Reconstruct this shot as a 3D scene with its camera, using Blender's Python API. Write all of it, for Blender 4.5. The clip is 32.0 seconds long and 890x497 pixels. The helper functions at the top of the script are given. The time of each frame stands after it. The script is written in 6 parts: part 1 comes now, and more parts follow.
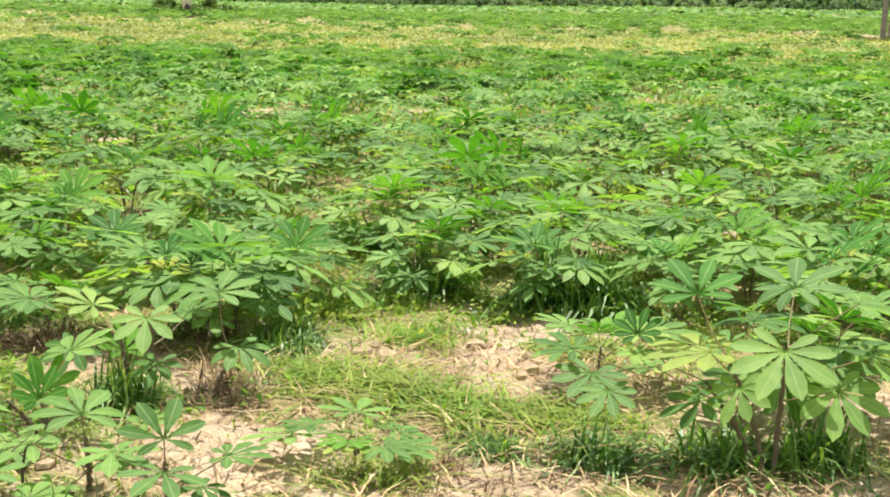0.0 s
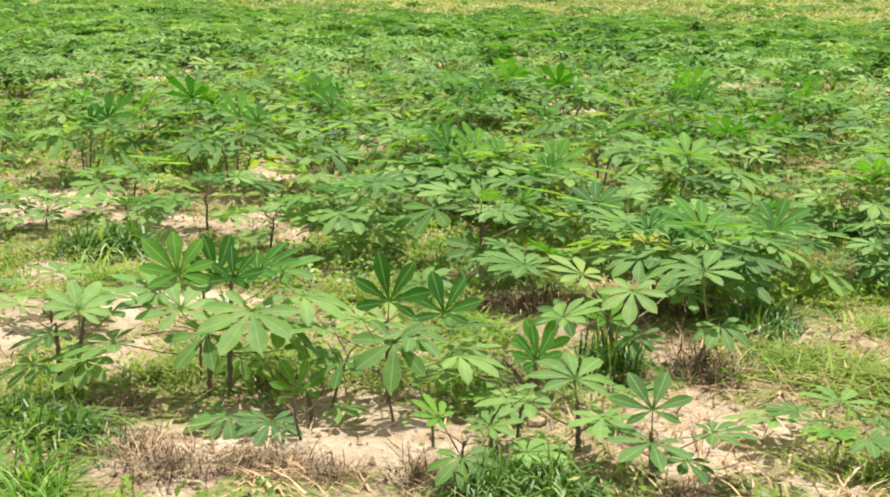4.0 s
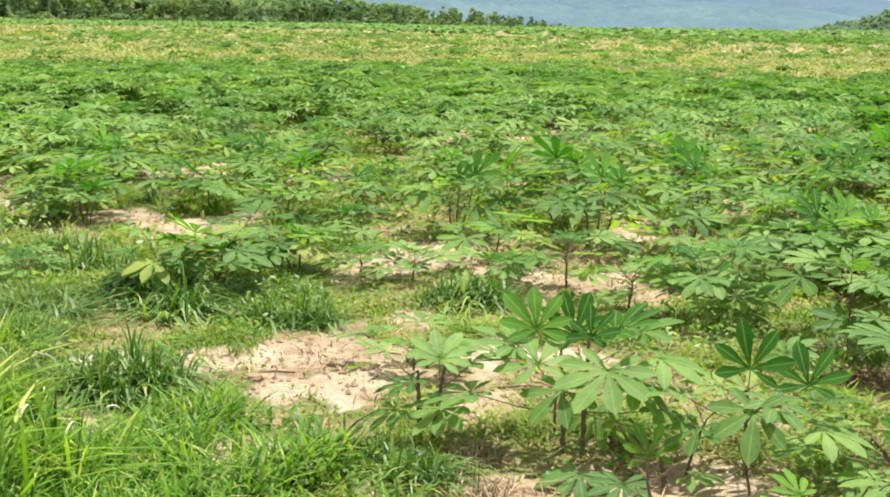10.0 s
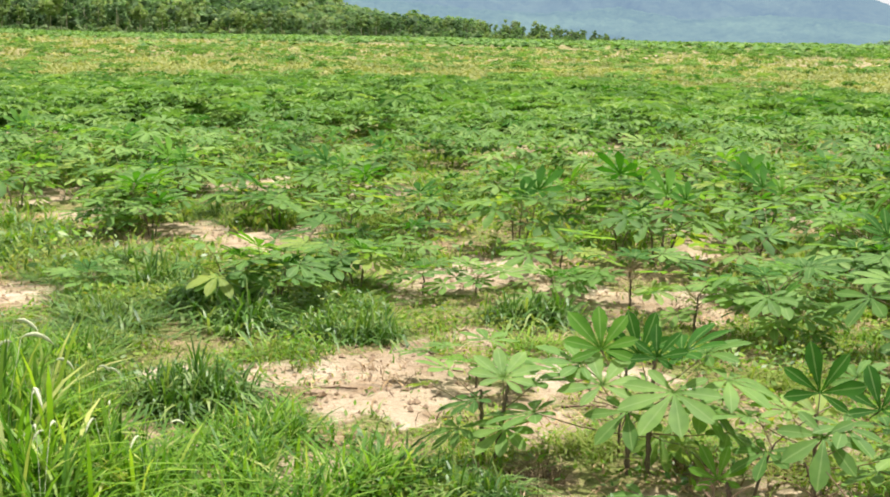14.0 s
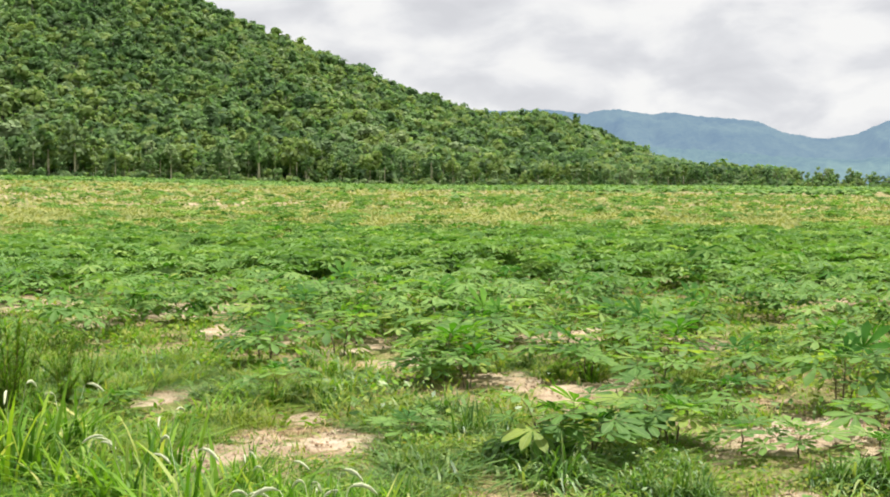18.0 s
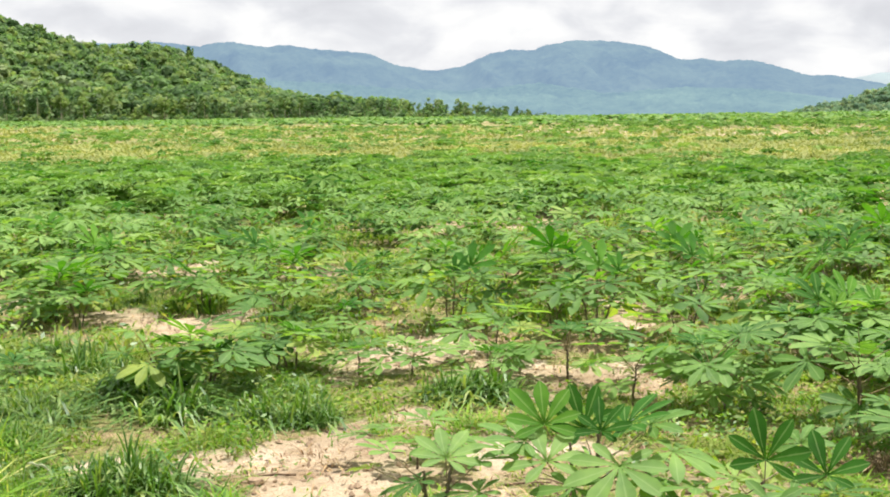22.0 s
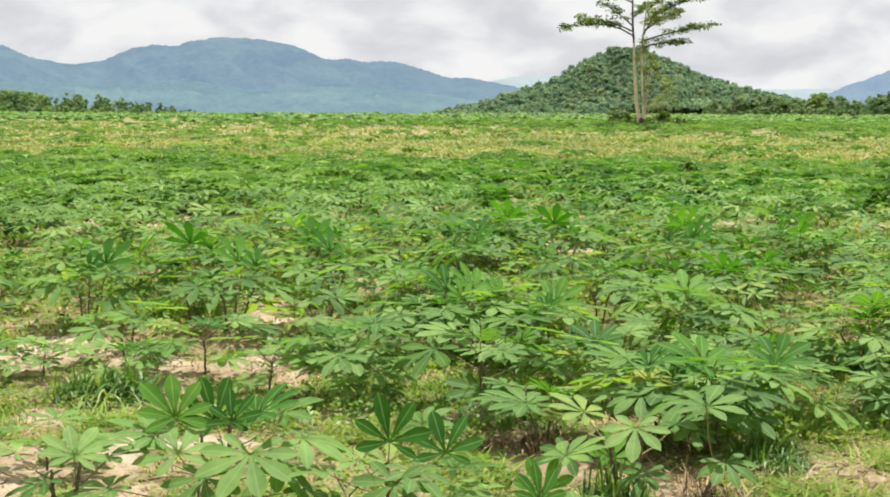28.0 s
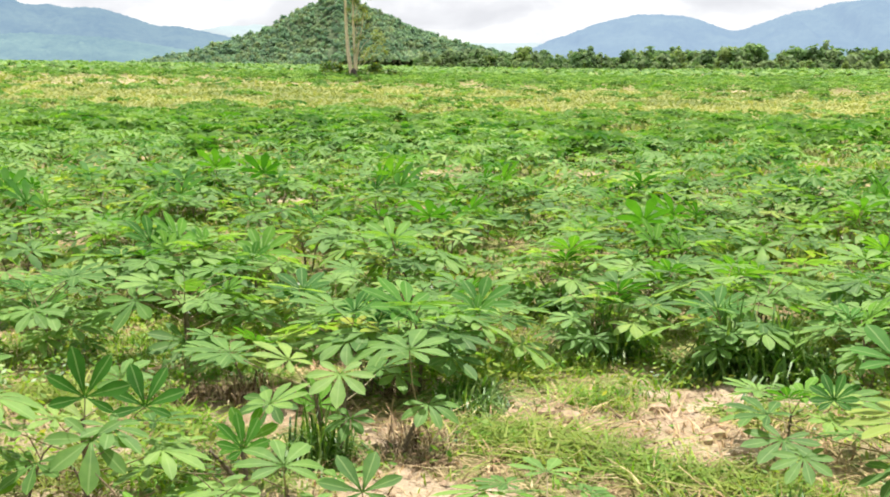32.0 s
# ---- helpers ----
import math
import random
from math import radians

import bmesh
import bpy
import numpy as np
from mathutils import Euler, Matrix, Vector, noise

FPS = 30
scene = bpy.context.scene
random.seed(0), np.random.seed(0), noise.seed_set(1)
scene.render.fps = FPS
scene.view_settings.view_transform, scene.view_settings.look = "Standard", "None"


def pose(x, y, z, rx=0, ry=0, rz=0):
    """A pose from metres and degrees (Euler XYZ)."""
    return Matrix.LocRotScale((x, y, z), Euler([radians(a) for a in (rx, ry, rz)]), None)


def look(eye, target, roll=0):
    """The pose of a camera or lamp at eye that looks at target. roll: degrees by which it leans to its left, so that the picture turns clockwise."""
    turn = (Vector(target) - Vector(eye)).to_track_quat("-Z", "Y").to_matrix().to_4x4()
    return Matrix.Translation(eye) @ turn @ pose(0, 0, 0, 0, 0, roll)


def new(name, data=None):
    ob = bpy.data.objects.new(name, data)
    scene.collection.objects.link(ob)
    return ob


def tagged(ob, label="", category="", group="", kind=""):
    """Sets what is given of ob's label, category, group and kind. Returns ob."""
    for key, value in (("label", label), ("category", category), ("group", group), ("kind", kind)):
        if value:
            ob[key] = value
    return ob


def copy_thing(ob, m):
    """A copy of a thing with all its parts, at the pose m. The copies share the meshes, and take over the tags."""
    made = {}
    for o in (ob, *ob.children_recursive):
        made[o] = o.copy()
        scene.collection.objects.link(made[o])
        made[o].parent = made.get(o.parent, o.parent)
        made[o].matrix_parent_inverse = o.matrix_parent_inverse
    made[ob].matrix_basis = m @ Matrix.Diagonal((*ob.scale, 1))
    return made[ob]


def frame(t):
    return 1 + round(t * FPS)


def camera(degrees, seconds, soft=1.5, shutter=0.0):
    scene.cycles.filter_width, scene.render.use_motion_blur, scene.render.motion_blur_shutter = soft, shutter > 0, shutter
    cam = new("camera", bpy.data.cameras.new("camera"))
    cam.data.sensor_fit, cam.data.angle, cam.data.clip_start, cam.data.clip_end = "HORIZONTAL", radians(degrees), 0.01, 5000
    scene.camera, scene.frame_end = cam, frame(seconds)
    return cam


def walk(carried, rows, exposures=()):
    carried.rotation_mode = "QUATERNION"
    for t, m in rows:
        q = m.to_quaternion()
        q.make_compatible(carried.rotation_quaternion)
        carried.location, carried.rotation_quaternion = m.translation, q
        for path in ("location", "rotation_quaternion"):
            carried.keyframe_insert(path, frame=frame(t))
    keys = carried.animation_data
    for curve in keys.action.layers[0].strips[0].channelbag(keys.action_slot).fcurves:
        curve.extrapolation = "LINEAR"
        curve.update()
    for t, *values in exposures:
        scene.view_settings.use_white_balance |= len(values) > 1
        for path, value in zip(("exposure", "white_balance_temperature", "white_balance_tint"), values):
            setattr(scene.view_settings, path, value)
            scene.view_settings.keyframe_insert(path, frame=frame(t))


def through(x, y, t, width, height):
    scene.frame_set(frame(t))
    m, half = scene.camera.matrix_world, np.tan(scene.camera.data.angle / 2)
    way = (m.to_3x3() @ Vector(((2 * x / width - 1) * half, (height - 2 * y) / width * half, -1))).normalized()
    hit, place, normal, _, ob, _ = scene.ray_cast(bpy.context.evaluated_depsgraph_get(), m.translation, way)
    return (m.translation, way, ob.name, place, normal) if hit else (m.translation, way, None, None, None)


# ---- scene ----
cam = camera(36.876, 32.0, soft=1.9)
PATH = [
    (0.0, pose(0.193, 0.040, 1.546, 79.480, -1.224, -27.091)),
    (0.5, pose(0.166, 0.072, 1.575, 78.817, -1.740, -25.259)),
    (1.0, pose(0.157, 0.073, 1.565, 78.601, -1.608, -23.087)),
    (1.5, pose(0.142, 0.080, 1.561, 78.341, -1.340, -20.780)),
    (2.0, pose(0.132, 0.062, 1.563, 78.121, -0.930, -18.062)),
    (2.5, pose(0.110, 0.047, 1.570, 77.914, -0.648, -15.448)),
    (3.0, pose(0.090, 0.038, 1.579, 77.825, -0.171, -12.867)),
    (3.5, pose(0.060, 0.016, 1.584, 77.878, -0.216, -10.282)),
    (4.0, pose(0.003, -0.009, 1.592, 77.855, -1.063, -7.875)),
    (4.5, pose(-0.011, -0.013, 1.594, 78.145, -0.773, -5.681)),
    (6.5, pose(0.029, -0.001, 1.576, 80.004, -0.629, 1.426)),
    (7.0, pose(0.025, 0.007, 1.578, 80.251, -0.610, 2.610)),
    (7.5, pose(0.018, 0.006, 1.581, 80.416, -0.597, 3.690)),
    (8.0, pose(0.012, 0.008, 1.580, 80.516, -0.514, 4.670)),
    (8.5, pose(-0.001, 0.019, 1.584, 80.499, -0.751, 5.511)),
    (9.0, pose(-0.006, 0.027, 1.578, 80.451, -0.729, 6.273)),
    (9.5, pose(-0.008, -0.001, 1.582, 80.386, -0.622, 6.949)),
    (10.0, pose(-0.012, 0.029, 1.574, 80.293, -0.719, 7.537)),
    (10.5, pose(-0.022, 0.054, 1.575, 80.166, -0.967, 8.118)),
    (11.0, pose(-0.022, 0.067, 1.572, 80.128, -0.852, 8.549)),
    (11.5, pose(-0.020, 0.064, 1.568, 80.158, -0.851, 8.846)),
    (12.0, pose(-0.018, 0.037, 1.586, 80.134, -0.941, 8.973)),
    (12.5, pose(-0.020, 0.048, 1.583, 80.256, -0.962, 9.052)),
    (13.0, pose(-0.023, 0.051, 1.583, 80.340, -0.949, 9.248)),
    (13.5, pose(-0.028, 0.052, 1.585, 80.506, -0.919, 9.587)),
    (15.5, pose(-0.051, 0.068, 1.599, 82.357, -0.504, 13.019)),
    (16.0, pose(-0.081, 0.076, 1.611, 83.078, -0.496, 14.345)),
    (16.5, pose(-0.086, 0.094, 1.605, 84.446, -0.399, 16.853)),
    (17.0, pose(-0.095, 0.085, 1.613, 85.749, -0.277, 19.485)),
    (17.5, pose(-0.097, 0.069, 1.615, 86.523, -0.172, 21.297)),
    (18.0, pose(-0.090, 0.050, 1.618, 87.103, -0.043, 23.211)),
    (18.5, pose(-0.090, 0.042, 1.615, 87.465, 0.069, 24.554)),
    (19.0, pose(-0.094, 0.040, 1.617, 87.515, 0.207, 24.325)),
    (19.5, pose(-0.080, 0.057, 1.611, 87.027, 0.577, 22.991)),
    (20.0, pose(-0.064, 0.061, 1.603, 86.388, 0.797, 19.251)),
    (20.5, pose(-0.055, 0.066, 1.596, 85.856, 0.884, 15.719)),
    (21.0, pose(-0.062, 0.068, 1.593, 85.291, 0.903, 12.613)),
    (21.5, pose(-0.055, 0.112, 1.581, 84.750, 0.994, 9.720)),
    (22.0, pose(-0.064, 0.113, 1.580, 84.154, 0.785, 6.925)),
    (22.5, pose(-0.055, 0.089, 1.580, 83.677, 0.857, 4.619)),
    (23.0, pose(-0.054, 0.098, 1.578, 83.209, 0.876, 2.380)),
    (23.5, pose(-0.052, 0.113, 1.574, 82.848, 0.828, 0.460)),
    (24.0, pose(-0.044, 0.116, 1.572, 82.601, 0.816, -1.163)),
    (24.5, pose(-0.033, 0.100, 1.572, 82.494, 0.759, -2.574)),
    (25.0, pose(-0.024, 0.086, 1.570, 82.575, 0.718, -3.796)),
    (25.5, pose(-0.026, 0.086, 1.577, 82.856, 0.448, -4.676)),
    (27.5, pose(-0.004, 0.010, 1.577, 84.071, 0.019, -6.980)),
    (28.0, pose(0.002, -0.000, 1.573, 83.999, -0.159, -8.094)),
    (28.5, pose(0.002, -0.013, 1.573, 83.832, -0.291, -9.331)),
    (29.0, pose(0.012, -0.002, 1.568, 83.633, -0.280, -10.558)),
    (29.5, pose(0.025, -0.002, 1.565, 83.406, -0.327, -12.006)),
    (30.0, pose(0.031, 0.007, 1.562, 83.140, -0.421, -13.642)),
    (30.5, pose(0.043, 0.015, 1.558, 82.900, -0.498, -15.348)),
    (31.0, pose(0.049, 0.023, 1.555, 82.618, -0.639, -17.040)),
    (31.5, pose(0.053, 0.022, 1.552, 82.327, -0.718, -18.683)),
    (32.0, pose(0.059, 0.034, 1.548, 82.028, -0.877, -20.290)),
]
walk(cam, PATH, exposures=[(0.0, 0.94), (2.0, 1.0), (3.0, 0.84), (4.5, 0.78), (9.0, 0.78), (16.0, 0.63), (20.0, 0.60), (21.3, 0.64), (22.3, 0.76), (24.0, 0.78), (28.0, 0.58), (32.0, 0.91)])


# ---- light ----
SUN_EL, SUN_AZ = 71.0, 28.0          # degrees above the horizon, clockwise from the field's axis (+y)
world = bpy.data.worlds.new("world")
scene.world = world
world.use_nodes = True
wn, wl = world.node_tree.nodes, world.node_tree.links
wn.clear()
w_out = wn.new("ShaderNodeOutputWorld")
w_bg = wn.new("ShaderNodeBackground")
w_sky = wn.new("ShaderNodeTexSky")
w_sky.sky_type, w_sky.sun_disc = "NISHITA", False
w_sky.sun_elevation, w_sky.sun_rotation = radians(SUN_EL), radians(SUN_AZ)
w_sky.dust_density = 2.0
w_scale = wn.new("ShaderNodeVectorMath")
w_scale.operation = "SCALE"
w_scale.inputs["Scale"].default_value = 0.10
wl.new(w_sky.outputs[0], w_scale.inputs[0])
# broken cloud deck: a flat layer seen in perspective
w_geo = wn.new("ShaderNodeTexCoord")
w_sep = wn.new("ShaderNodeSeparateXYZ")
wl.new(w_geo.outputs["Generated"], w_sep.inputs[0])
w_up = wn.new("ShaderNodeMath")
w_up.operation = "ADD"
w_up.inputs[1].default_value = 0.42
w_pos = wn.new("ShaderNodeMath")
w_pos.operation = "MAXIMUM"
w_pos.inputs[1].default_value = 0.0
wl.new(w_sep.outputs[2], w_pos.inputs[0])
wl.new(w_pos.outputs[0], w_up.inputs[0])
w_div = []
for axis in (0, 1):
    n = wn.new("ShaderNodeMath")
    n.operation = "DIVIDE"
    wl.new(w_sep.outputs[axis], n.inputs[0])
    wl.new(w_up.outputs[0], n.inputs[1])
    w_div.append(n)
w_comb = wn.new("ShaderNodeCombineXYZ")
wl.new(w_div[0].outputs[0], w_comb.inputs[0])
wl.new(w_div[1].outputs[0], w_comb.inputs[1])
w_noise = wn.new("ShaderNodeTexNoise")
w_noise.inputs["Scale"].default_value = 6.5
w_noise.inputs["Detail"].default_value = 8.0
w_noise.inputs["Roughness"].default_value = 0.5
w_noise.inputs["Distortion"].default_value = 0.25
wl.new(w_comb.outputs[0], w_noise.inputs["Vector"])
w_ramp = wn.new("ShaderNodeValToRGB")
cr = w_ramp.color_ramp
cr.elements[0].position, cr.elements[0].color = 0.33, (0.68, 0.69, 0.725, 1)
cr.elements[1].position, cr.elements[1].color = 0.62, (0.94, 0.94, 0.935, 1)
e = cr.elements.new(0.45)
e.color = (0.76, 0.77, 0.80, 1)
e = cr.elements.new(0.53)
e.color = (0.86, 0.865, 0.88, 1)
wl.new(w_noise.outputs["Fac"], w_ramp.inputs[0])
w_cover = wn.new("ShaderNodeTexNoise")
w_cover.inputs["Scale"].default_value = 0.55
w_cover.inputs["Detail"].default_value = 4.0
wl.new(w_comb.outputs[0], w_cover.inputs["Vector"])
w_fac = wn.new("ShaderNodeMapRange")
w_fac.inputs["From Min"].default_value, w_fac.inputs["From Max"].default_value = 0.22, 0.40
wl.new(w_cover.outputs["Fac"], w_fac.inputs["Value"])
w_mix = wn.new("ShaderNodeMix")
w_mix.data_type = "RGBA"
wl.new(w_fac.outputs[0], w_mix.inputs["Factor"])
wl.new(w_scale.outputs[0], w_mix.inputs["A"])
wl.new(w_ramp.outputs[0], w_mix.inputs["B"])
wl.new(w_mix.outputs["Result"], w_bg.inputs["Color"])
w_bg.inputs["Strength"].default_value = 0.65
wl.new(w_bg.outputs[0], w_out.inputs[0])

sun_dir = Vector((math.sin(radians(SUN_AZ)) * math.cos(radians(SUN_EL)),
                  math.cos(radians(SUN_AZ)) * math.cos(radians(SUN_EL)), math.sin(radians(SUN_EL))))
sun = new("sun", bpy.data.lights.new("sun", "SUN"))
sun.data.energy, sun.data.angle, sun.data.color = 5.0, radians(0.6), (1.0, 0.955, 0.88)
sun.matrix_world = look(sun_dir * 100, (0, 0, 0))


# ---- materials ----
def nodes_of(name):
    m = bpy.data.materials.new(name)
    m.use_nodes = True
    return m, m.node_tree.nodes, m.node_tree.links, m.node_tree.nodes["Principled BSDF"]


def noise_node(n, l, scale, detail=4.0, rough=0.55, space="Object"):
    tc = n.new("ShaderNodeTexCoord")
    t = n.new("ShaderNodeTexNoise")
    t.inputs["Scale"].default_value = scale
    t.inputs["Detail"].default_value = detail
    t.inputs["Roughness"].default_value = rough
    l.new(tc.outputs[space], t.inputs["Vector"])
    return t.outputs["Fac"]


def ramp_node(n, l, fac, stops):
    r = n.new("ShaderNodeValToRGB")
    els = r.color_ramp.elements
    while len(els) < len(stops):
        els.new(0.5)
    for el, (p, c) in zip(els, stops):
        el.position, el.color = p, (*c, 1)
    l.new(fac, r.inputs[0])
    return r.outputs["Color"]


def mix_node(n, l, fac, a, b, mode="MIX"):
    m = n.new("ShaderNodeMix")
    m.data_type, m.blend_type = "RGBA", mode
    for sock, val in ((m.inputs["Factor"], fac), (m.inputs["A"], a), (m.inputs["B"], b)):
        if isinstance(val, (int, float)):
            sock.default_value = val
        elif isinstance(val, tuple):
            sock.default_value = (*val, 1)
        else:
            l.new(val, sock)
    return m.outputs["Result"]


def range_node(n, l, val, a, b, c=0.0, d=1.0):
    m = n.new("ShaderNodeMapRange")
    m.inputs["From Min"].default_value, m.inputs["From Max"].default_value = a, b
    m.inputs["To Min"].default_value, m.inputs["To Max"].default_value = c, d
    l.new(val, m.inputs["Value"])
    return m.outputs[0]


def bump_node(n, l, height, strength, dist):
    b = n.new("ShaderNodeBump")
    b.inputs["Strength"].default_value, b.inputs["Distance"].default_value = strength, dist
    l.new(height, b.inputs["Height"])
    return b.outputs[0]


def leaf_mat(name, stops, through=0.35, rough=0.42, patch=3.0, tint=None, spec=0.5):
    """Foliage: colour by island and by object, with patches, gloss and light passing through the blade."""
    m, n, l, p = nodes_of(name)
    geo = n.new("ShaderNodeNewGeometry")
    info = n.new("ShaderNodeObjectInfo")
    add = n.new("ShaderNodeMath")
    add.operation = "ADD"
    l.new(geo.outputs["Random Per Island"], add.inputs[0])
    l.new(info.outputs["Random"], add.inputs[1])
    fr = n.new("ShaderNodeMath")
    fr.operation = "FRACT"
    l.new(add.outputs[0], fr.inputs[0])
    col = ramp_node(n, l, fr.outputs[0], stops)
    pn = noise_node(n, l, patch, 3.0)
    shade = ramp_node(n, l, pn, [(0.3, (0.62, 0.70, 0.62)), (0.7, (1.28, 1.18, 1.05))])
    col = mix_node(n, l, 1.0, col, shade, "MULTIPLY")
    vein = n.new("ShaderNodeAttribute")
    vein.attribute_name = "vein"
    col = mix_node(n, l, range_node(n, l, vein.outputs["Fac"], 0.84, 1.0, 0.0, 0.45), col, (0.32, 0.44, 0.17))
    l.new(col, p.inputs["Base Color"])
    p.inputs["Roughness"].default_value = rough
    p.inputs["Specular IOR Level"].default_value = spec
    tr = n.new("ShaderNodeBsdfTranslucent")
    tc = mix_node(n, l, 1.0, col, tint or (1.5, 1.55, 0.55), "MULTIPLY")
    l.new(tc, tr.inputs["Color"])
    mx = n.new("ShaderNodeMixShader")
    mx.inputs[0].default_value = through
    l.new(p.outputs[0], mx.inputs[1])
    l.new(tr.outputs[0], mx.inputs[2])
    l.new(mx.outputs[0], n["Material Output"].inputs[0])
    return m


def plain_mat(name, stops, scale, rough=0.8, bump=0.3, dist=0.01):
    m, n, l, p = nodes_of(name)
    f = noise_node(n, l, scale, 6.0)
    g = noise_node(n, l, scale * 9, 4.0)
    col = ramp_node(n, l, f, stops)
    col = mix_node(n, l, 0.35, col, ramp_node(n, l, g, stops), "MIX")
    l.new(col, p.inputs["Base Color"])
    p.inputs["Roughness"].default_value = rough
    l.new(bump_node(n, l, g, bump, dist), p.inputs["Normal"])
    return m


M_LEAF = leaf_mat("cassava_leaf", [(0.0, (0.060, 0.152, 0.031)), (0.3, (0.110, 0.230, 0.053)), (0.65, (0.160, 0.298, 0.075)),
                                   (0.94, (0.212, 0.350, 0.093)), (1.0, (0.27, 0.35, 0.075))], 0.42, 0.6, 7.0, spec=0.22)
M_LEAF_FAR = leaf_mat("cassava_foliage", [(0.0, (0.088, 0.186, 0.045)), (0.35, (0.130, 0.25, 0.064)),
                                          (0.75, (0.178, 0.31, 0.088)), (1.0, (0.24, 0.35, 0.105))], 0.30, 0.65, 0.3, (1.35, 1.5, 0.7), spec=0.18)
M_LEAF_TOP = leaf_mat("young_cassava_leaf", [(0.0, (0.030, 0.115, 0.014)), (0.5, (0.058, 0.185, 0.022)), (1.0, (0.125, 0.28, 0.034))], 0.38, 0.6, 7.0, spec=0.12)
M_LEAF_OLD = leaf_mat("yellowing_leaf", [(0.0, (0.19, 0.28, 0.035)), (0.7, (0.31, 0.34, 0.045)), (1.0, (0.36, 0.29, 0.06))], 0.4, 0.6, 9.0, spec=0.15)
M_PETIOLE = plain_mat("petiole", [(0.3, (0.14, 0.17, 0.05)), (0.7, (0.24, 0.13, 0.06))], 12.0, 0.5, 0.1)
M_STEM = plain_mat("cassava_stem", [(0.3, (0.085, 0.06, 0.04)), (0.6, (0.15, 0.115, 0.07)), (0.8, (0.22, 0.18, 0.11))], 18.0, 0.8, 0.5)
M_GRASS = leaf_mat("grass_blade", [(0.0, (0.10, 0.23, 0.025)), (0.5, (0.17, 0.32, 0.035)), (0.85, (0.25, 0.36, 0.05)), (1.0, (0.38, 0.36, 0.12))], 0.35, 0.55, 1.2, spec=0.2)
M_GRASS_TALL = leaf_mat("tall_grass_blade", [(0.0, (0.045, 0.13, 0.014)), (0.5, (0.115, 0.26, 0.028)), (0.85, (0.20, 0.345, 0.045)), (1.0, (0.42, 0.45, 0.20))], 0.38, 0.5, 1.5, spec=0.22)
M_GRASS_RANK = leaf_mat("rank_grass_blade", [(0.0, (0.085, 0.195, 0.018)), (0.5, (0.175, 0.33, 0.03)), (0.85, (0.28, 0.42, 0.05)), (1.0, (0.50, 0.51, 0.22))], 0.40, 0.5, 1.5, spec=0.2)
M_GRASS_DARK = leaf_mat("tuft_blade", [(0.0, (0.045, 0.12, 0.018)), (0.6, (0.10, 0.215, 0.032)), (1.0, (0.26, 0.34, 0.12))], 0.30, 0.45, 2.0, spec=0.35)
M_WEED = leaf_mat("weed_leaf", [(0.0, (0.15, 0.24, 0.035)), (0.5, (0.235, 0.31, 0.055)), (1.0, (0.32, 0.345, 0.10))], 0.35, 0.6, 0.8, (1.25, 1.35, 0.65), spec=0.2)
M_STRAW = leaf_mat("dry_straw", [(0.0, (0.20, 0.13, 0.08)), (0.4, (0.33, 0.22, 0.135)), (0.75, (0.48, 0.35, 0.21)), (1.0, (0.64, 0.51, 0.33))], 0.15, 0.7, 2.0, (1.0, 0.9, 0.7), spec=0.2)
M_DEAD = leaf_mat("dead_weed", [(0.0, (0.06, 0.04, 0.026)), (0.45, (0.18, 0.122, 0.075)), (0.8, (0.34, 0.25, 0.155)), (1.0, (0.56, 0.46, 0.31))], 0.12, 0.75, 2.0, (1.0, 0.9, 0.7), spec=0.2)
M_STALK = plain_mat("dry_stalk", [(0.3, (0.10, 0.06, 0.035)), (0.7, (0.27, 0.18, 0.11))], 20.0, 0.85, 0.4)
M_CLOD = plain_mat("clod", [(0.3, (0.20, 0.13, 0.08)), (0.7, (0.50, 0.37, 0.25))], 5.0, 0.95, 0.5)
M_SEED = plain_mat("seed_head", [(0.3, (0.44, 0.48, 0.28)), (0.7, (0.64, 0.66, 0.46))], 60.0, 0.9, 0.4)
M_BAND = leaf_mat("yellowed_grass", [(0.0, (0.195, 0.25, 0.078)), (0.5, (0.28, 0.322, 0.115)), (1.0, (0.385, 0.392, 0.175))], 0.3, 0.65, 0.12, (1.2, 1.25, 0.65), spec=0.15)
FOREST = [leaf_mat("deep_forest_leaf", [(0.0, (0.08, 0.14, 0.07)), (0.5, (0.11, 0.185, 0.09)), (1.0, (0.145, 0.225, 0.105))], 0.38, 0.7, 0.035, (1.1, 1.3, 0.8), spec=0.1),
          leaf_mat("forest_leaf", [(0.0, (0.12, 0.205, 0.09)), (0.5, (0.16, 0.26, 0.11)), (1.0, (0.20, 0.305, 0.13))], 0.4, 0.7, 0.035, (1.1, 1.3, 0.8), spec=0.1),
          leaf_mat("olive_forest_leaf", [(0.0, (0.155, 0.225, 0.075)), (0.5, (0.205, 0.28, 0.095)), (1.0, (0.255, 0.325, 0.115))], 0.4, 0.7, 0.035, (1.1, 1.3, 0.8), spec=0.1),
          leaf_mat("pale_forest_leaf", [(0.0, (0.19, 0.265, 0.14)), (0.5, (0.24, 0.325, 0.175)), (1.0, (0.295, 0.38, 0.215))], 0.4, 0.7, 0.035, (1.1, 1.2, 0.9), spec=0.1)]
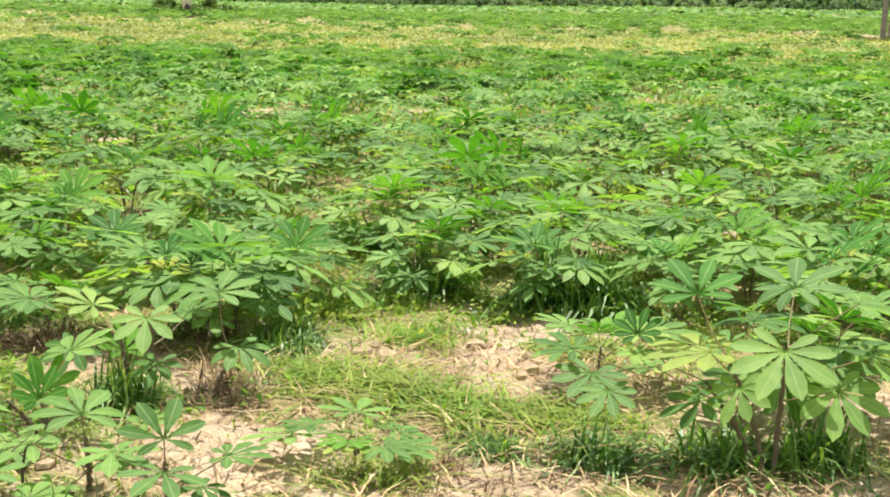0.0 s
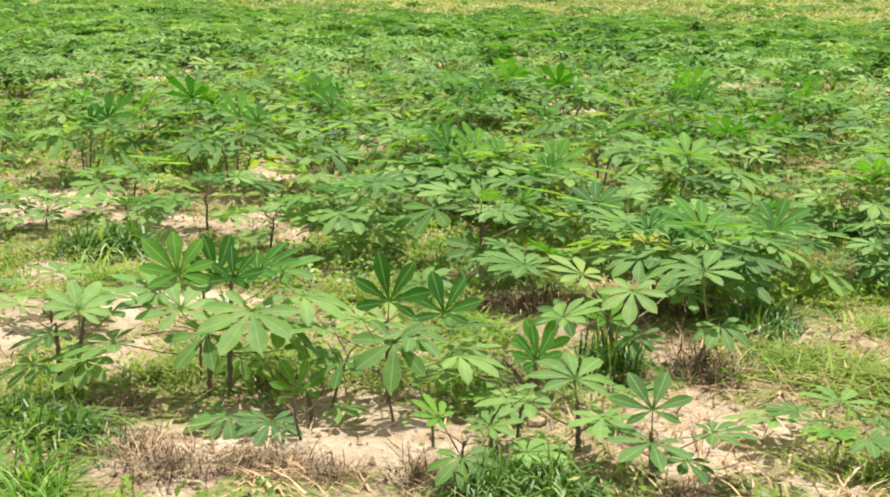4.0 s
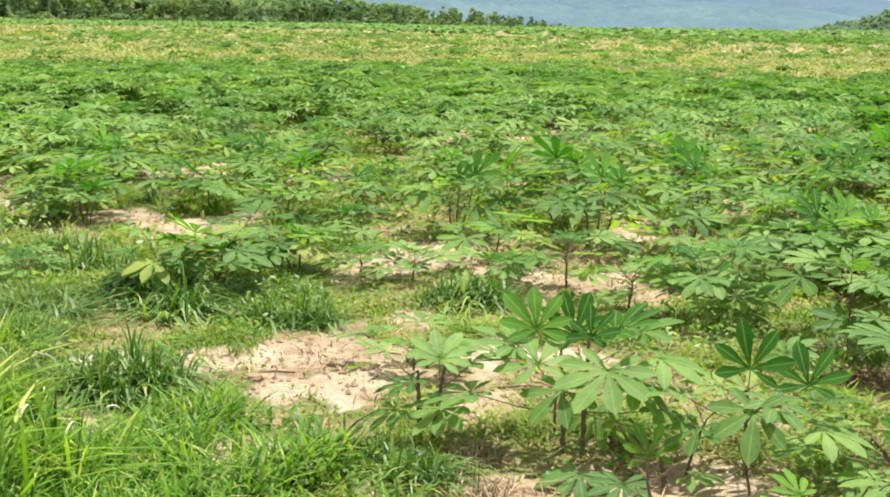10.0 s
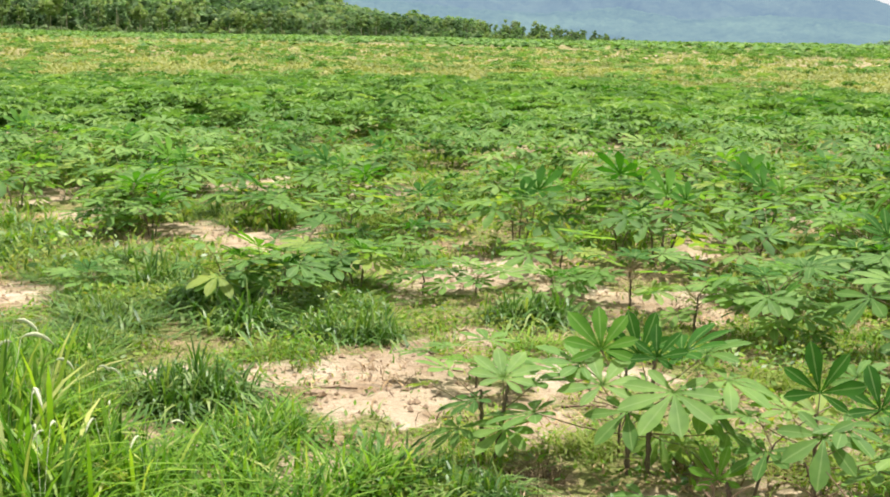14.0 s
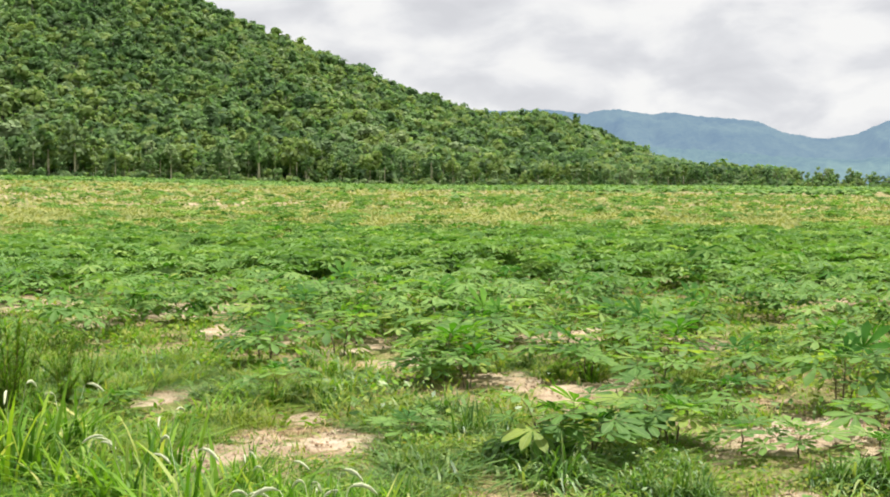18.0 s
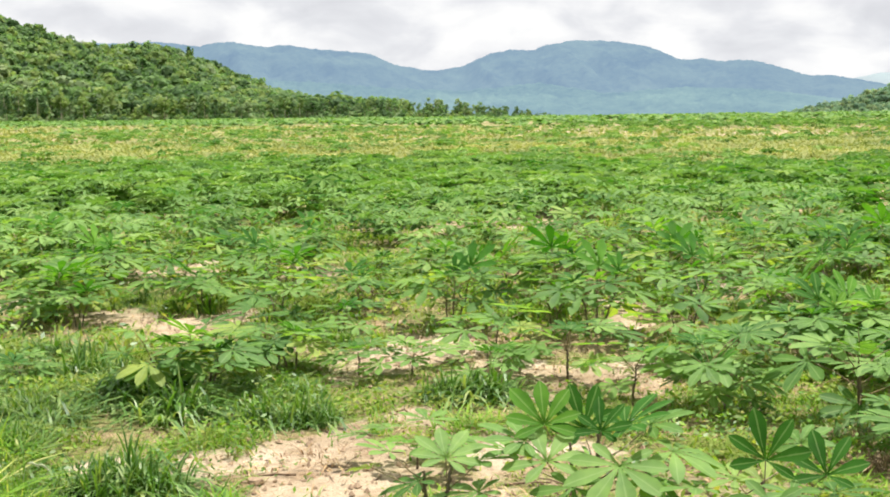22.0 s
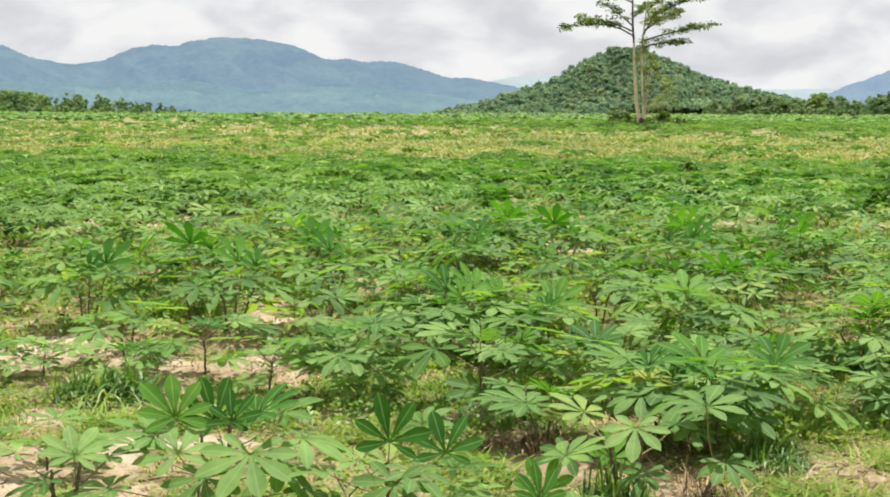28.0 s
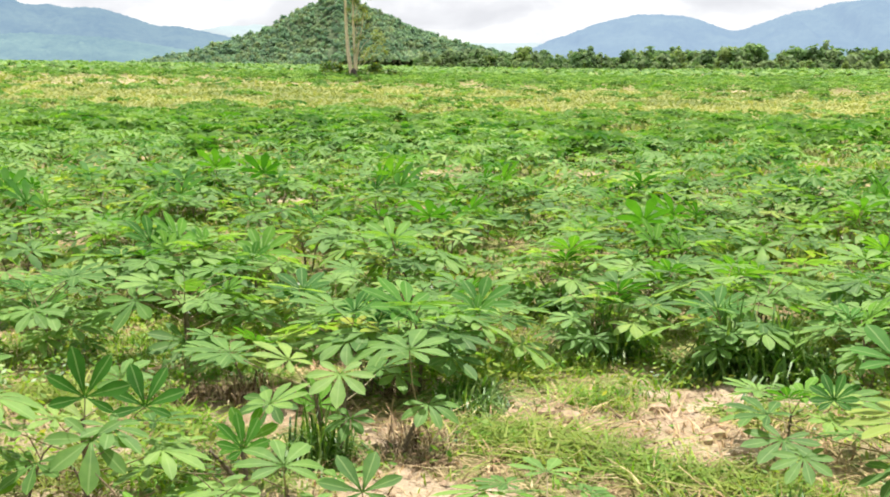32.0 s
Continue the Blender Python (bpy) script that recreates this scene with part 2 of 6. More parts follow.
# forest leaves again, paler and bluer: distance haze mixed into the colour
FOREST_HAZED = [leaf_mat("deep_hazed_forest_leaf", [(0.0, (0.13, 0.215, 0.155)), (0.5, (0.165, 0.26, 0.19)), (1.0, (0.20, 0.30, 0.215))], 0.35, 0.75, 0.03, (1.1, 1.2, 0.9), spec=0.05),
              leaf_mat("hazed_forest_leaf", [(0.0, (0.18, 0.30, 0.21)), (0.5, (0.225, 0.355, 0.24)), (1.0, (0.27, 0.40, 0.27))], 0.4, 0.75, 0.03, (1.1, 1.2, 0.9), spec=0.05),
              leaf_mat("olive_hazed_forest_leaf", [(0.0, (0.20, 0.27, 0.155)), (0.5, (0.245, 0.32, 0.18)), (1.0, (0.29, 0.36, 0.21))], 0.4, 0.75, 0.03, (1.1, 1.2, 0.9), spec=0.05),
              leaf_mat("pale_hazed_forest_leaf", [(0.0, (0.24, 0.35, 0.245)), (0.5, (0.285, 0.40, 0.28)), (1.0, (0.33, 0.44, 0.31))], 0.4, 0.75, 0.03, (1.1, 1.2, 0.9), spec=0.05)]
M_BARK = plain_mat("bark", [(0.3, (0.17, 0.14, 0.105)), (0.6, (0.32, 0.27, 0.21)), (0.8, (0.46, 0.42, 0.35))], 3.0, 0.9, 0.6, 0.03)
M_TRUNK = plain_mat("pale_bark", [(0.3, (0.46, 0.40, 0.25)), (0.6, (0.64, 0.58, 0.41)), (0.8, (0.76, 0.70, 0.53))], 2.0, 0.9, 0.5, 0.03)
M_DARK_BARK = plain_mat("dark_bark", [(0.3, (0.035, 0.028, 0.022)), (0.7, (0.10, 0.08, 0.06))], 3.0, 0.9, 0.5, 0.03)
M_PALE_LEAF = leaf_mat("pale_tree_leaf", [(0.0, (0.17, 0.23, 0.085)), (0.6, (0.27, 0.325, 0.13)), (1.0, (0.37, 0.40, 0.18))], 0.35, 0.6, 0.5, spec=0.15)
M_TREE_LEAF = leaf_mat("tree_leaf", [(0.0, (0.045, 0.10, 0.03)), (0.6, (0.08, 0.16, 0.04)), (1.0, (0.22, 0.26, 0.05))], 0.3, 0.5, 0.35, spec=0.2)


def ground_mat():
    m, n, l, p = nodes_of("sandy_field_soil")
    at = n.new("ShaderNodeAttribute")
    at.attribute_name = "bare"
    sand_n = noise_node(n, l, 1.1, 8.0, 0.6)
    fine = noise_node(n, l, 38.0, 5.0, 0.7)
    mid = noise_node(n, l, 7.0, 6.0, 0.65)
    sand = ramp_node(n, l, sand_n, [(0.3, (0.36, 0.275, 0.18)), (0.52, (0.52, 0.41, 0.285)), (0.72, (0.70, 0.605, 0.475))])
    litter = ramp_node(n, l, mid, [(0.3, (0.17, 0.11, 0.065)), (0.5, (0.28, 0.19, 0.11)), (0.7, (0.40, 0.29, 0.175))])
    big = noise_node(n, l, 2.3, 5.0, 0.6)
    green = ramp_node(n, l, fine, [(0.3, (0.09, 0.115, 0.03)), (0.5, (0.19, 0.215, 0.06)), (0.72, (0.36, 0.31, 0.15))])
    straw = ramp_node(n, l, fine, [(0.3, (0.17, 0.11, 0.06)), (0.5, (0.36, 0.255, 0.145)), (0.72, (0.56, 0.44, 0.28))])
    weedy = mix_node(n, l, range_node(n, l, big, 0.46, 0.62), green, straw)
    lit = range_node(n, l, mix_node(n, l, 0.4, noise_node(n, l, 3.1, 5.0, 0.6), mid), 0.50, 0.64)
    col = mix_node(n, l, lit, sand, litter)
    cov = n.new("ShaderNodeMath")
    cov.operation = "ADD"
    l.new(at.outputs["Fac"], cov.inputs[0])
    l.new(range_node(n, l, mid, 0.3, 0.7, -0.28, 0.28), cov.inputs[1])
    col = mix_node(n, l, range_node(n, l, cov.outputs[0], 0.30, 0.62), weedy, col)
    col = mix_node(n, l, 0.5, col, ramp_node(n, l, fine, [(0.35, (0.62, 0.6, 0.58)), (0.7, (1.15, 1.15, 1.15))]), "MULTIPLY")
    lush = n.new("ShaderNodeAttribute")
    lush.attribute_name = "lush"
    col = mix_node(n, l, lush.outputs["Fac"], col, ramp_node(n, l, sand_n, [(0.3, (0.09, 0.17, 0.035)), (0.7, (0.16, 0.25, 0.06))]))
    l.new(col, p.inputs["Base Color"])
    p.inputs["Roughness"].default_value = 0.95
    p.inputs["Specular IOR Level"].default_value = 0.2
    b = mix_node(n, l, 0.5, fine, mid)
    l.new(bump_node(n, l, b, 1.0, 0.05), p.inputs["Normal"])
    return m


M_GROUND = ground_mat()


def mountain_mat(name, low, high, haze, haze_strength):
    """Wooded slopes many kilometres off; the haze in front of them is painted in as emission."""
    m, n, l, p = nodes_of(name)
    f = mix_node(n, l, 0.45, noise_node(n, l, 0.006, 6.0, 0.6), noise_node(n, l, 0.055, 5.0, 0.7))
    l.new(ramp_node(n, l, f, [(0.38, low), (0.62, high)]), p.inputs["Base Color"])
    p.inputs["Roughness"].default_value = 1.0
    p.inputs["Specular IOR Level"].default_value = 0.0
    p.inputs["Emission Color"].default_value = (*haze, 1)
    p.inputs["Emission Strength"].default_value = haze_strength
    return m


# last colour of each: distance haze, given off by the slopes themselves
M_HAZE_BLUE = mountain_mat("blue_haze_range", (0.016, 0.026, 0.022), (0.050, 0.068, 0.046), (0.165, 0.248, 0.375), 0.72)
M_HAZE_PALE = mountain_mat("pale_haze_range", (0.018, 0.028, 0.026), (0.045, 0.06, 0.046), (0.235, 0.325, 0.47), 0.72)
M_HAZE_FOOT = mountain_mat("foothills_in_haze", (0.014, 0.026, 0.019), (0.060, 0.088, 0.054), (0.165, 0.253, 0.36), 0.72)
M_HAZE_FAR = mountain_mat("hazy_range", (0.05, 0.08, 0.07), (0.08, 0.12, 0.10), (0.44, 0.465, 0.53), 0.7)
M_HILL = plain_mat("hill_undergrowth", [(0.3, (0.035, 0.06, 0.022)), (0.7, (0.07, 0.10, 0.04))], 0.08, 1.0, 0.2, 0.5)


# ---- mesh helpers ----
RNG = np.random.default_rng(7)


def lattice(ix, iy, seed):
    h = (ix.astype(np.int64) * 374761393 + iy.astype(np.int64) * 668265263 + seed * 982451653) & 0x7FFFFFFF
    h = ((h ^ (h >> 13)) * 1274126177) & 0x7FFFFFFF
    return ((h ^ (h >> 16)) & 0xFFFF) / 65535.0


def vnoise(x, y, seed=0):
    """Smooth value noise in 0..1 on arrays."""
    ix, iy = np.floor(x), np.floor(y)
    fx, fy = x - ix, y - iy
    fx, fy = fx * fx * (3 - 2 * fx), fy * fy * (3 - 2 * fy)
    a, b = lattice(ix, iy, seed), lattice(ix + 1, iy, seed)
    c, d = lattice(ix, iy + 1, seed), lattice(ix + 1, iy + 1, seed)
    return (a * (1 - fx) + b * fx) * (1 - fy) + (c * (1 - fx) + d * fx) * fy


def fbm(x, y, seed=0, octaves=4):
    out, amp, tot = 0.0, 1.0, 0.0
    for k in range(octaves):
        out = out + amp * vnoise(x * 2 ** k, y * 2 ** k, seed + k)
        tot += amp
        amp *= 0.5
    return out / tot


def raw_mesh(name, verts, polys, mats, mat_ids=None, smooth=False):
    """verts (N,3); polys: list of index arrays (M,k). Fast mesh from arrays."""
    me = bpy.data.meshes.new(name)
    loops = np.concatenate([p.ravel() for p in polys]).astype(np.int32)
    sizes = np.concatenate([np.full(len(p), p.shape[1]) for p in polys])
    starts = np.concatenate([[0], np.cumsum(sizes)[:-1]]).astype(np.int32)
    me.vertices.add(len(verts))
    me.vertices.foreach_set("co", np.asarray(verts, np.float32).ravel())
    me.loops.add(len(loops))
    me.loops.foreach_set("vertex_index", loops)
    me.polygons.add(len(sizes))
    me.polygons.foreach_set("loop_start", starts)
    for m in mats if isinstance(mats, (list, tuple)) else [mats]:
        me.materials.append(m)
    if mat_ids is not None:
        me.polygons.foreach_set("material_index", np.asarray(mat_ids, np.int32))
    me.polygons.foreach_set("use_smooth", np.full(len(sizes), smooth))
    me.update(calc_edges=True)
    return me


def link(name, me, parent=None, m=None, label=""):
    ob = new(name, me)
    if parent is not None:
        ob.parent = parent
    if m is not None:
        ob.matrix_basis = m
    if label:
        ob["label"] = label
    return ob


def sheet(xs, ys, fz):
    """A grid over xs x ys with heights fz(x, y)."""
    gx, gy = np.meshgrid(xs, ys)
    v = np.stack([gx, gy, fz(gx, gy)], -1).reshape(-1, 3)
    i = np.arange(len(xs) * len(ys)).reshape(len(ys), len(xs))
    q = np.stack([i[:-1, :-1], i[:-1, 1:], i[1:, 1:], i[1:, :-1]], -1).reshape(-1, 4)
    return v, q


def tube(points, radii, sides=6):
    """A tapered tube along points: verts and quads."""
    pts = [Vector(p) for p in points]
    v, q = [], []
    for k, p in enumerate(pts):
        d = (pts[min(k + 1, len(pts) - 1)] - pts[max(k - 1, 0)]).normalized()
        a = d.orthogonal().normalized()
        b = d.cross(a)
        for s in range(sides):
            t = 2 * math.pi * s / sides
            v.append(p + (a * math.cos(t) + b * math.sin(t)) * radii[k])
    for k in range(len(pts) - 1):
        for s in range(sides):
            s2 = (s + 1) % sides
            q.append((k * sides + s, k * sides + s2, (k + 1) * sides + s2, (k + 1) * sides + s))
    return np.array([tuple(x) for x in v]), np.array(q)


class Soup:
    """Collects pieces of one mesh, by material slot."""

    def __init__(self):
        self.v, self.q, self.t, self.n = [], [], [], 0

    def add(self, v, quads=None, tris=None, slot=0):
        if quads is not None and len(quads):
            self.q.append((np.asarray(quads) + self.n, slot))
        if tris is not None and len(tris):
            self.t.append((np.asarray(tris) + self.n, slot))
        self.v.append(np.asarray(v, float))
        self.n += len(v)

    def mesh(self, name, mats, smooth=False):
        polys, ids = [], []
        for p, s in self.q + self.t:
            polys.append(p)
            ids.append(np.full(len(p), s))
        return raw_mesh(name, np.concatenate(self.v), polys, mats, np.concatenate(ids), smooth)


def lump_shape():
    """A coarse round lump: two rings and two poles."""
    v = [(0, 0, 1)]
    for z, r, k0 in ((0.5, 0.87, 0), (-0.25, 0.97, 0.5)):
        v += [(r * math.cos((k + k0) * math.pi / 3), r * math.sin((k + k0) * math.pi / 3), z) for k in range(6)]
    v.append((0, 0, -0.9))
    t = [(0, 1 + k, 1 + (k + 1) % 6) for k in range(6)]
    t += [(1 + k, 7 + k, 1 + (k + 1) % 6) for k in range(6)] + [(1 + (k + 1) % 6, 7 + k, 7 + (k + 1) % 6) for k in range(6)]
    t += [(13, 7 + (k + 1) % 6, 7 + k) for k in range(6)]
    return np.array(v), np.array(t)


# ---- lie of the land ----
def smooth01(t):
    t = np.clip(t, 0, 1)
    return t * t * (3 - 2 * t)


def land(x, y):
    """Height of the field: flat, rising gently towards the wooded hill and the hedge, falling away behind its far edge."""
    d, az = np.hypot(x, y), np.degrees(np.arctan2(x, y))
    z = np.clip(d - 60, 0, 500) * (0.0085 * smooth01((-22 - az) / 21) + 0.0045 * smooth01((az - 24) / 16))
    z = z - 0.02 * np.clip(d - 285, 0, 3000) * smooth01((az + 7) / 4) * smooth01((30 - az) / 8)
    near = np.exp(-(d / 60) ** 2)
    z = z + near * ((fbm(x * 0.9, y * 0.9, 3) - 0.5) * 0.09 + (fbm(x * 6, y * 6, 9, 3) - 0.5) * 0.035)
    return z


# bare sandy patches: centre x, y and half sizes across and along
BARE_NEAR = [(-1.4, 5.85, 1.0, 1.05), (-1.45, 8.5, 0.6, 0.9), (-0.53, 8.0, 0.75, 0.65), (-3.8, 10.3, 0.25, 0.8), (-2.72, 6.95, 0.14, 0.45),
             (-1.3, 8.5, 0.3, 0.6), (0.5, 4.7, 0.28, 0.16), (0.17, 4.25, 0.5, 0.36), (1.63, 4.18, 0.24, 0.36), (2.5, 5.4, 0.3, 0.32),
             (-0.32, 4.2, 0.4, 0.35), (-1.07, 5.8, 0.2, 0.4), (3.06, 5.05, 0.2, 0.36), (1.49, 3.95, 0.22, 0.2), (3.6, 5.3, 0.45, 0.36),
             (2.9, 4.6, 0.28, 0.2), (2.2, 3.8, 0.4, 0.3), (2.8, 3.45, 0.4, 0.2), (1.79, 5.1, 0.24, 0.55), (3.76, 5.8, 0.3, 0.36),
             (-0.05, 4.52, 0.16, 0.12), (0.14, 4.31, 0.18, 0.12), (0.44, 4.16, 0.16, 0.12), (1.46, 4.02, 0.14, 0.16), (3.03, 4.99, 0.12, 0.2), (3.06, 5.05, 0.14, 0.22)]
BARE_MID = [(-5.88, 8.6, 0.3, 0.5), (-4.64, 7.6, 0.16, 0.45), (-3.87, 7.5, 0.3, 0.35), (-4.27, 6.4, 0.26, 0.45), (-5.9, 11.5, 0.28, 0.9),
            (-7.5, 12.4, 0.55, 0.9), (-9.8, 13.7, 0.5, 1.3), (-2.88, 13.1, 0.28, 0.7), (-3.0, 10.0, 0.3, 0.6), (-5.15, 10.9, 0.24, 0.45),
            (-4.3, 13.3, 0.36, 0.75), (0.04, 10.9, 0.34, 0.85), (3.47, 14.7, 0.3, 0.75), (0.99, 12.3, 0.28, 0.42), (6.2, 7.3, 0.16, 0.36),
            (1.29, 5.8, 0.28, 0.2), (-0.1, 7.9, 0.25, 0.3), (2.17, 6.0, 0.2, 0.2)]


def bare(x, y):
    """How bare the sand lies, 0 to 1."""
    out = np.zeros_like(x)
    wob = (fbm(x * 3.7, y * 2.6, 21, 4) - 0.5) * 3.0
    for cx, cy, a, b in BARE_NEAR + BARE_MID:
        grow = 1.25 if cx < -2.6 else 1.0
        r = np.hypot((x - cx) / a, (y - cy) / b) / grow
        out = np.maximum(out, smooth01((1.1 + wob - r) / 0.6))
    d = np.hypot(x, y)
    rough = smooth01((fbm(x * 0.5, y * 0.5, 33) - 0.52) / 0.12) * 0.5 * smooth01((d - 12) / 6)
    az = np.degrees(np.arctan2(x, y))
    dry = (0.40 + 0.22 * smooth01((az - 12) / 5)) * smooth01((az + 9) / 4) * smooth01((6.4 - d) / 0.8) * smooth01((d - 2.4) / 0.8) * smooth01((y - 0.8) / 1.0) * smooth01((fbm(x * 1.9, y * 1.9, 35) - 0.36) / 0.2)
    return np.maximum(np.maximum(out, dry), np.maximum(rough, dry_band(x, y) * 0.72 * smooth01((np.where(az > 2, fbm(x * 0.45, y * 0.3, 44), fbm(x * 0.8, y * 0.5, 44)) - 0.575) / 0.13)))


def dry_band(x, y):
    """The poor strip across the field, yellow and sandy."""
    d, az = np.hypot(x, y), np.degrees(np.arctan2(x, y))
    w = (fbm(x * 0.06, y * 0.06, 55) - 0.5) * 18
    end = np.interp(az, [-30, -12, 4, 18, 50], [250, 175, 125, 95, 85])
    return smooth01((d + w - np.interp(az, [-30, -10, 10, 30], [22, 20, 18.5, 18])) / 17) * smooth01((end - d - 2 * w) / 30)


def axis_lines(lo, hi, fine, far):
    """Grid lines: fine steps between lo and hi, then ever wider ones out to far."""
    mid = list(np.arange(lo, hi + fine / 2, fine))
    up, s = [], fine
    while (up[-1] if up else hi) < far:
        s *= 1.16
        up.append((up[-1] if up else hi) + s)
    dn, s = [], fine
    while (dn[-1] if dn else lo) > -far:
        s *= 1.16
        dn.append((dn[-1] if dn else lo) - s)
    return np.array(dn[::-1] + mid + up)


gv, gq = sheet(axis_lines(-9.0, 7.5, 0.085, 5200), axis_lines(2.6, 12.0, 0.085, 5200), land)
g_me = raw_mesh("ground", gv, [gq], M_GROUND, smooth=True)
g_at = g_me.attributes.new("bare", "FLOAT", "POINT")
g_at.data.foreach_set("value", bare(gv[:, 0], gv[:, 1]).astype(np.float32))
g_at = g_me.attributes.new("lush", "FLOAT", "POINT")
g_at.data.foreach_set("value", smooth01((np.hypot(gv[:, 0], gv[:, 1]) - 200) / 160).astype(np.float32))
ground = tagged(link("ground", g_me), "pale sandy field soil with brown litter and weeds", "ground", kind="structure")


# ---- grass and weeds ----
def blades(px, py, height, width, lean, slot_rng, base_z=None, segs=2, fall=0.32):
    """Curved blades at the points: verts, quads, tris (last segment is the tip)."""
    n = len(px)
    az = slot_rng.uniform(0, 2 * np.pi, n)
    h = height * slot_rng.uniform(0.55, 1.25, n)
    w = width * slot_rng.uniform(0.6, 1.3, n)
    le = lean * slot_rng.uniform(0.2, 1.3, n)
    dx, dy = np.cos(az), np.sin(az)
    sx, sy = -dy, dx
    z0 = land(px, py) - 0.005 if base_z is None else base_z
    rows = []
    for k in range(segs + 1):
        s = k / segs
        out = h * le * (s ** 1.7)
        up = h * (s - fall * np.minimum(le, 1.4) * s ** 2.4)
        cx, cy, cz = px + dx * out, py + dy * out, z0 + up
        if k < segs:
            ww = w * (1 - 0.45 * s) * 0.5
            rows.append(np.stack([cx - sx * ww, cy - sy * ww, cz], -1))
            rows.append(np.stack([cx + sx * ww, cy + sy * ww, cz], -1))
        else:
            rows.append(np.stack([cx, cy, cz], -1))
    k = 2 * segs + 1
    v = np.stack(rows, 1).reshape(-1, 3)
    b = np.arange(n)[:, None] * k
    quads = np.concatenate([b + np.array([[2 * s, 2 * s + 1, 2 * s + 3, 2 * s + 2]]) for s in range(segs - 1)]) if segs > 1 else None
    tris = b + np.array([[2 * segs - 2, 2 * segs - 1, 2 * segs]])
    return v, quads, tris


def scatter(rng, n, d0, d1, a0, a1):
    """Random points in a sector: distance d0..d1, bearing a0..a1 degrees."""
    d = np.sqrt(rng.uniform(d0 ** 2, d1 ** 2, n))
    a = np.radians(rng.uniform(a0, a1, n))
    return d * np.sin(a), d * np.cos(a)


def stuff(name, soup, mats, label, category, smooth=False):
    return tagged(link(name, soup.mesh(name, mats, smooth)), label, category, kind="stuff")


A0, A1 = -32.0, 48.0     # bearings that the field is planted over near the path


def parched(x, y):
    """The strip beside the path where the grass has dried to straw."""
    return smooth01((np.degrees(np.arctan2(x, y)) - 12) / 5) * smooth01((6.4 - np.hypot(x, y)) / 0.9)


def lay_grass():
    rng = np.random.default_rng(11)
    # low weeds and short grass between the plants
    s = Soup()
    for n, d0, d1, h, w in ((120000, 3.0, 9.0, 0.08, 0.0085), (130000, 9.0, 18.0, 0.16, 0.018), (66000, 18.0, 36.0, 0.20, 0.036)):
        x, y = scatter(rng, n, d0, d1, -46, 50)
        clump = smooth01((fbm(x * 2.1, y * 2.1, 61) - 0.40) / 0.18)
        left = smooth01((-9 - np.degrees(np.arctan2(x, y))) / 6) * smooth01((13 - np.hypot(x, y)) / 3)
        behind = np.maximum(bare(x * 1.05, y * 1.05), bare(x * 1.1, y * 1.1))
        keep = rng.uniform(0, 1, n) < (1 - 0.97 * bare(x, y)) * np.clip(0.08 + 0.92 * clump + 0.12 * left, 0, 1) * (1 - 0.4 * behind) * (1 - 0.4 * parched(x, y))
        x, y, clump, left, behind = x[keep], y[keep], clump[keep], left[keep], behind[keep]
        tall = (0.35 + 1.4 * clump * fbm(x * 1.7, y * 1.7, 62)) * (1 + 0.25 * left) * (1 - 0.65 * behind)
        pick = fbm(x * 0.7, y * 0.7, 63) + rng.uniform(-0.25, 0.25, len(x)) + 0.05 * left
        deep = (rng.uniform(0, 1, len(x)) < 0.14 + 0.24 * left * smooth01((fbm(x * 1.1, y * 1.1, 64) - 0.42) / 0.16)) & (clump > 0.4)
        for sel, slot in (((pick > 0.5) & ~deep, 0), ((pick <= 0.5) & ~deep, 1), (deep, 2)):
            v, q, t = blades(x[sel], y[sel], h * tall[sel], w, 1.7, rng)
            s.add(v, q, t, slot)
    # and round about where one stands
    more = np.random.default_rng(12)
    x, y = scatter(more, 60000, 0.8, 7.5, -180, 180)
    a, d = np.degrees(np.arctan2(x, y)), np.hypot(x, y)
    clump = smooth01((fbm(x * 2.1, y * 2.1, 61) - 0.40) / 0.18)
    keep = ((a < -46) | (a > 50) | (d < 3.0)) & (more.uniform(0, 1, len(x)) < 0.1 + 0.9 * clump)
    x, y, clump = x[keep], y[keep], clump[keep]
    s.add(*blades(x, y, 0.05 + 0.07 * clump, 0.009, 1.7, more), 0)
    stuff("low_grass", s, [M_GRASS, M_WEED, M_GRASS_DARK], "short green and yellowish grass between the cassava rows", "grass")
    # dry straw on the bare sand
    s = Soup()
    x, y = scatter(rng, 80000, 3.0, 12.0, -46, 50)
    keep = rng.uniform(0, 1, len(x)) < (0.10 + 0.62 * smooth01((fbm(x * 2.2, y * 2.2, 71) - 0.47) / 0.15)) * (1 - 0.3 * bare(x, y)) + 0.4 * parched(x, y)
    x, y = x[keep], y[keep]
    v, q, t = blades(x, y, 0.03 + (0.035 + 0.05 * parched(x, y)) * rng.uniform(0, 1, len(x)) ** 2, 0.008, 3.2, rng, base_z=land(x, y) + 0.002)
    s.add(v, q, t)
    stuff("dry_straw", s, [M_STRAW], "brown dry straw and stalks lying on sand", "straw")
    # the fresh bank of grass by the camera
    s = Soup()
    x, y = scatter(rng, 50000, 2.9, 8.0, -47, -4)
    a, d = np.degrees(np.arctan2(x, y)), np.hypot(x, y)
    clump = smooth01((fbm(x * 2.4, y * 2.4, 82) - 0.33) / 0.2)
    keep = rng.uniform(0, 1, len(x)) < smooth01((np.interp(d, [3.0, 3.9, 4.4, 5.65, 6.6, 8.0], [-5.5, -7.9, -10.5, -18.5, -25.5, -37]) - a) / 2.5 + 0.3) * (1 - 0.9 * bare(x, y)) * (0.25 + 0.75 * clump) * (np.hypot(x + 2.02, y - 5.2) > 0.42)
    x, y, clump = x[keep], y[keep], clump[keep]
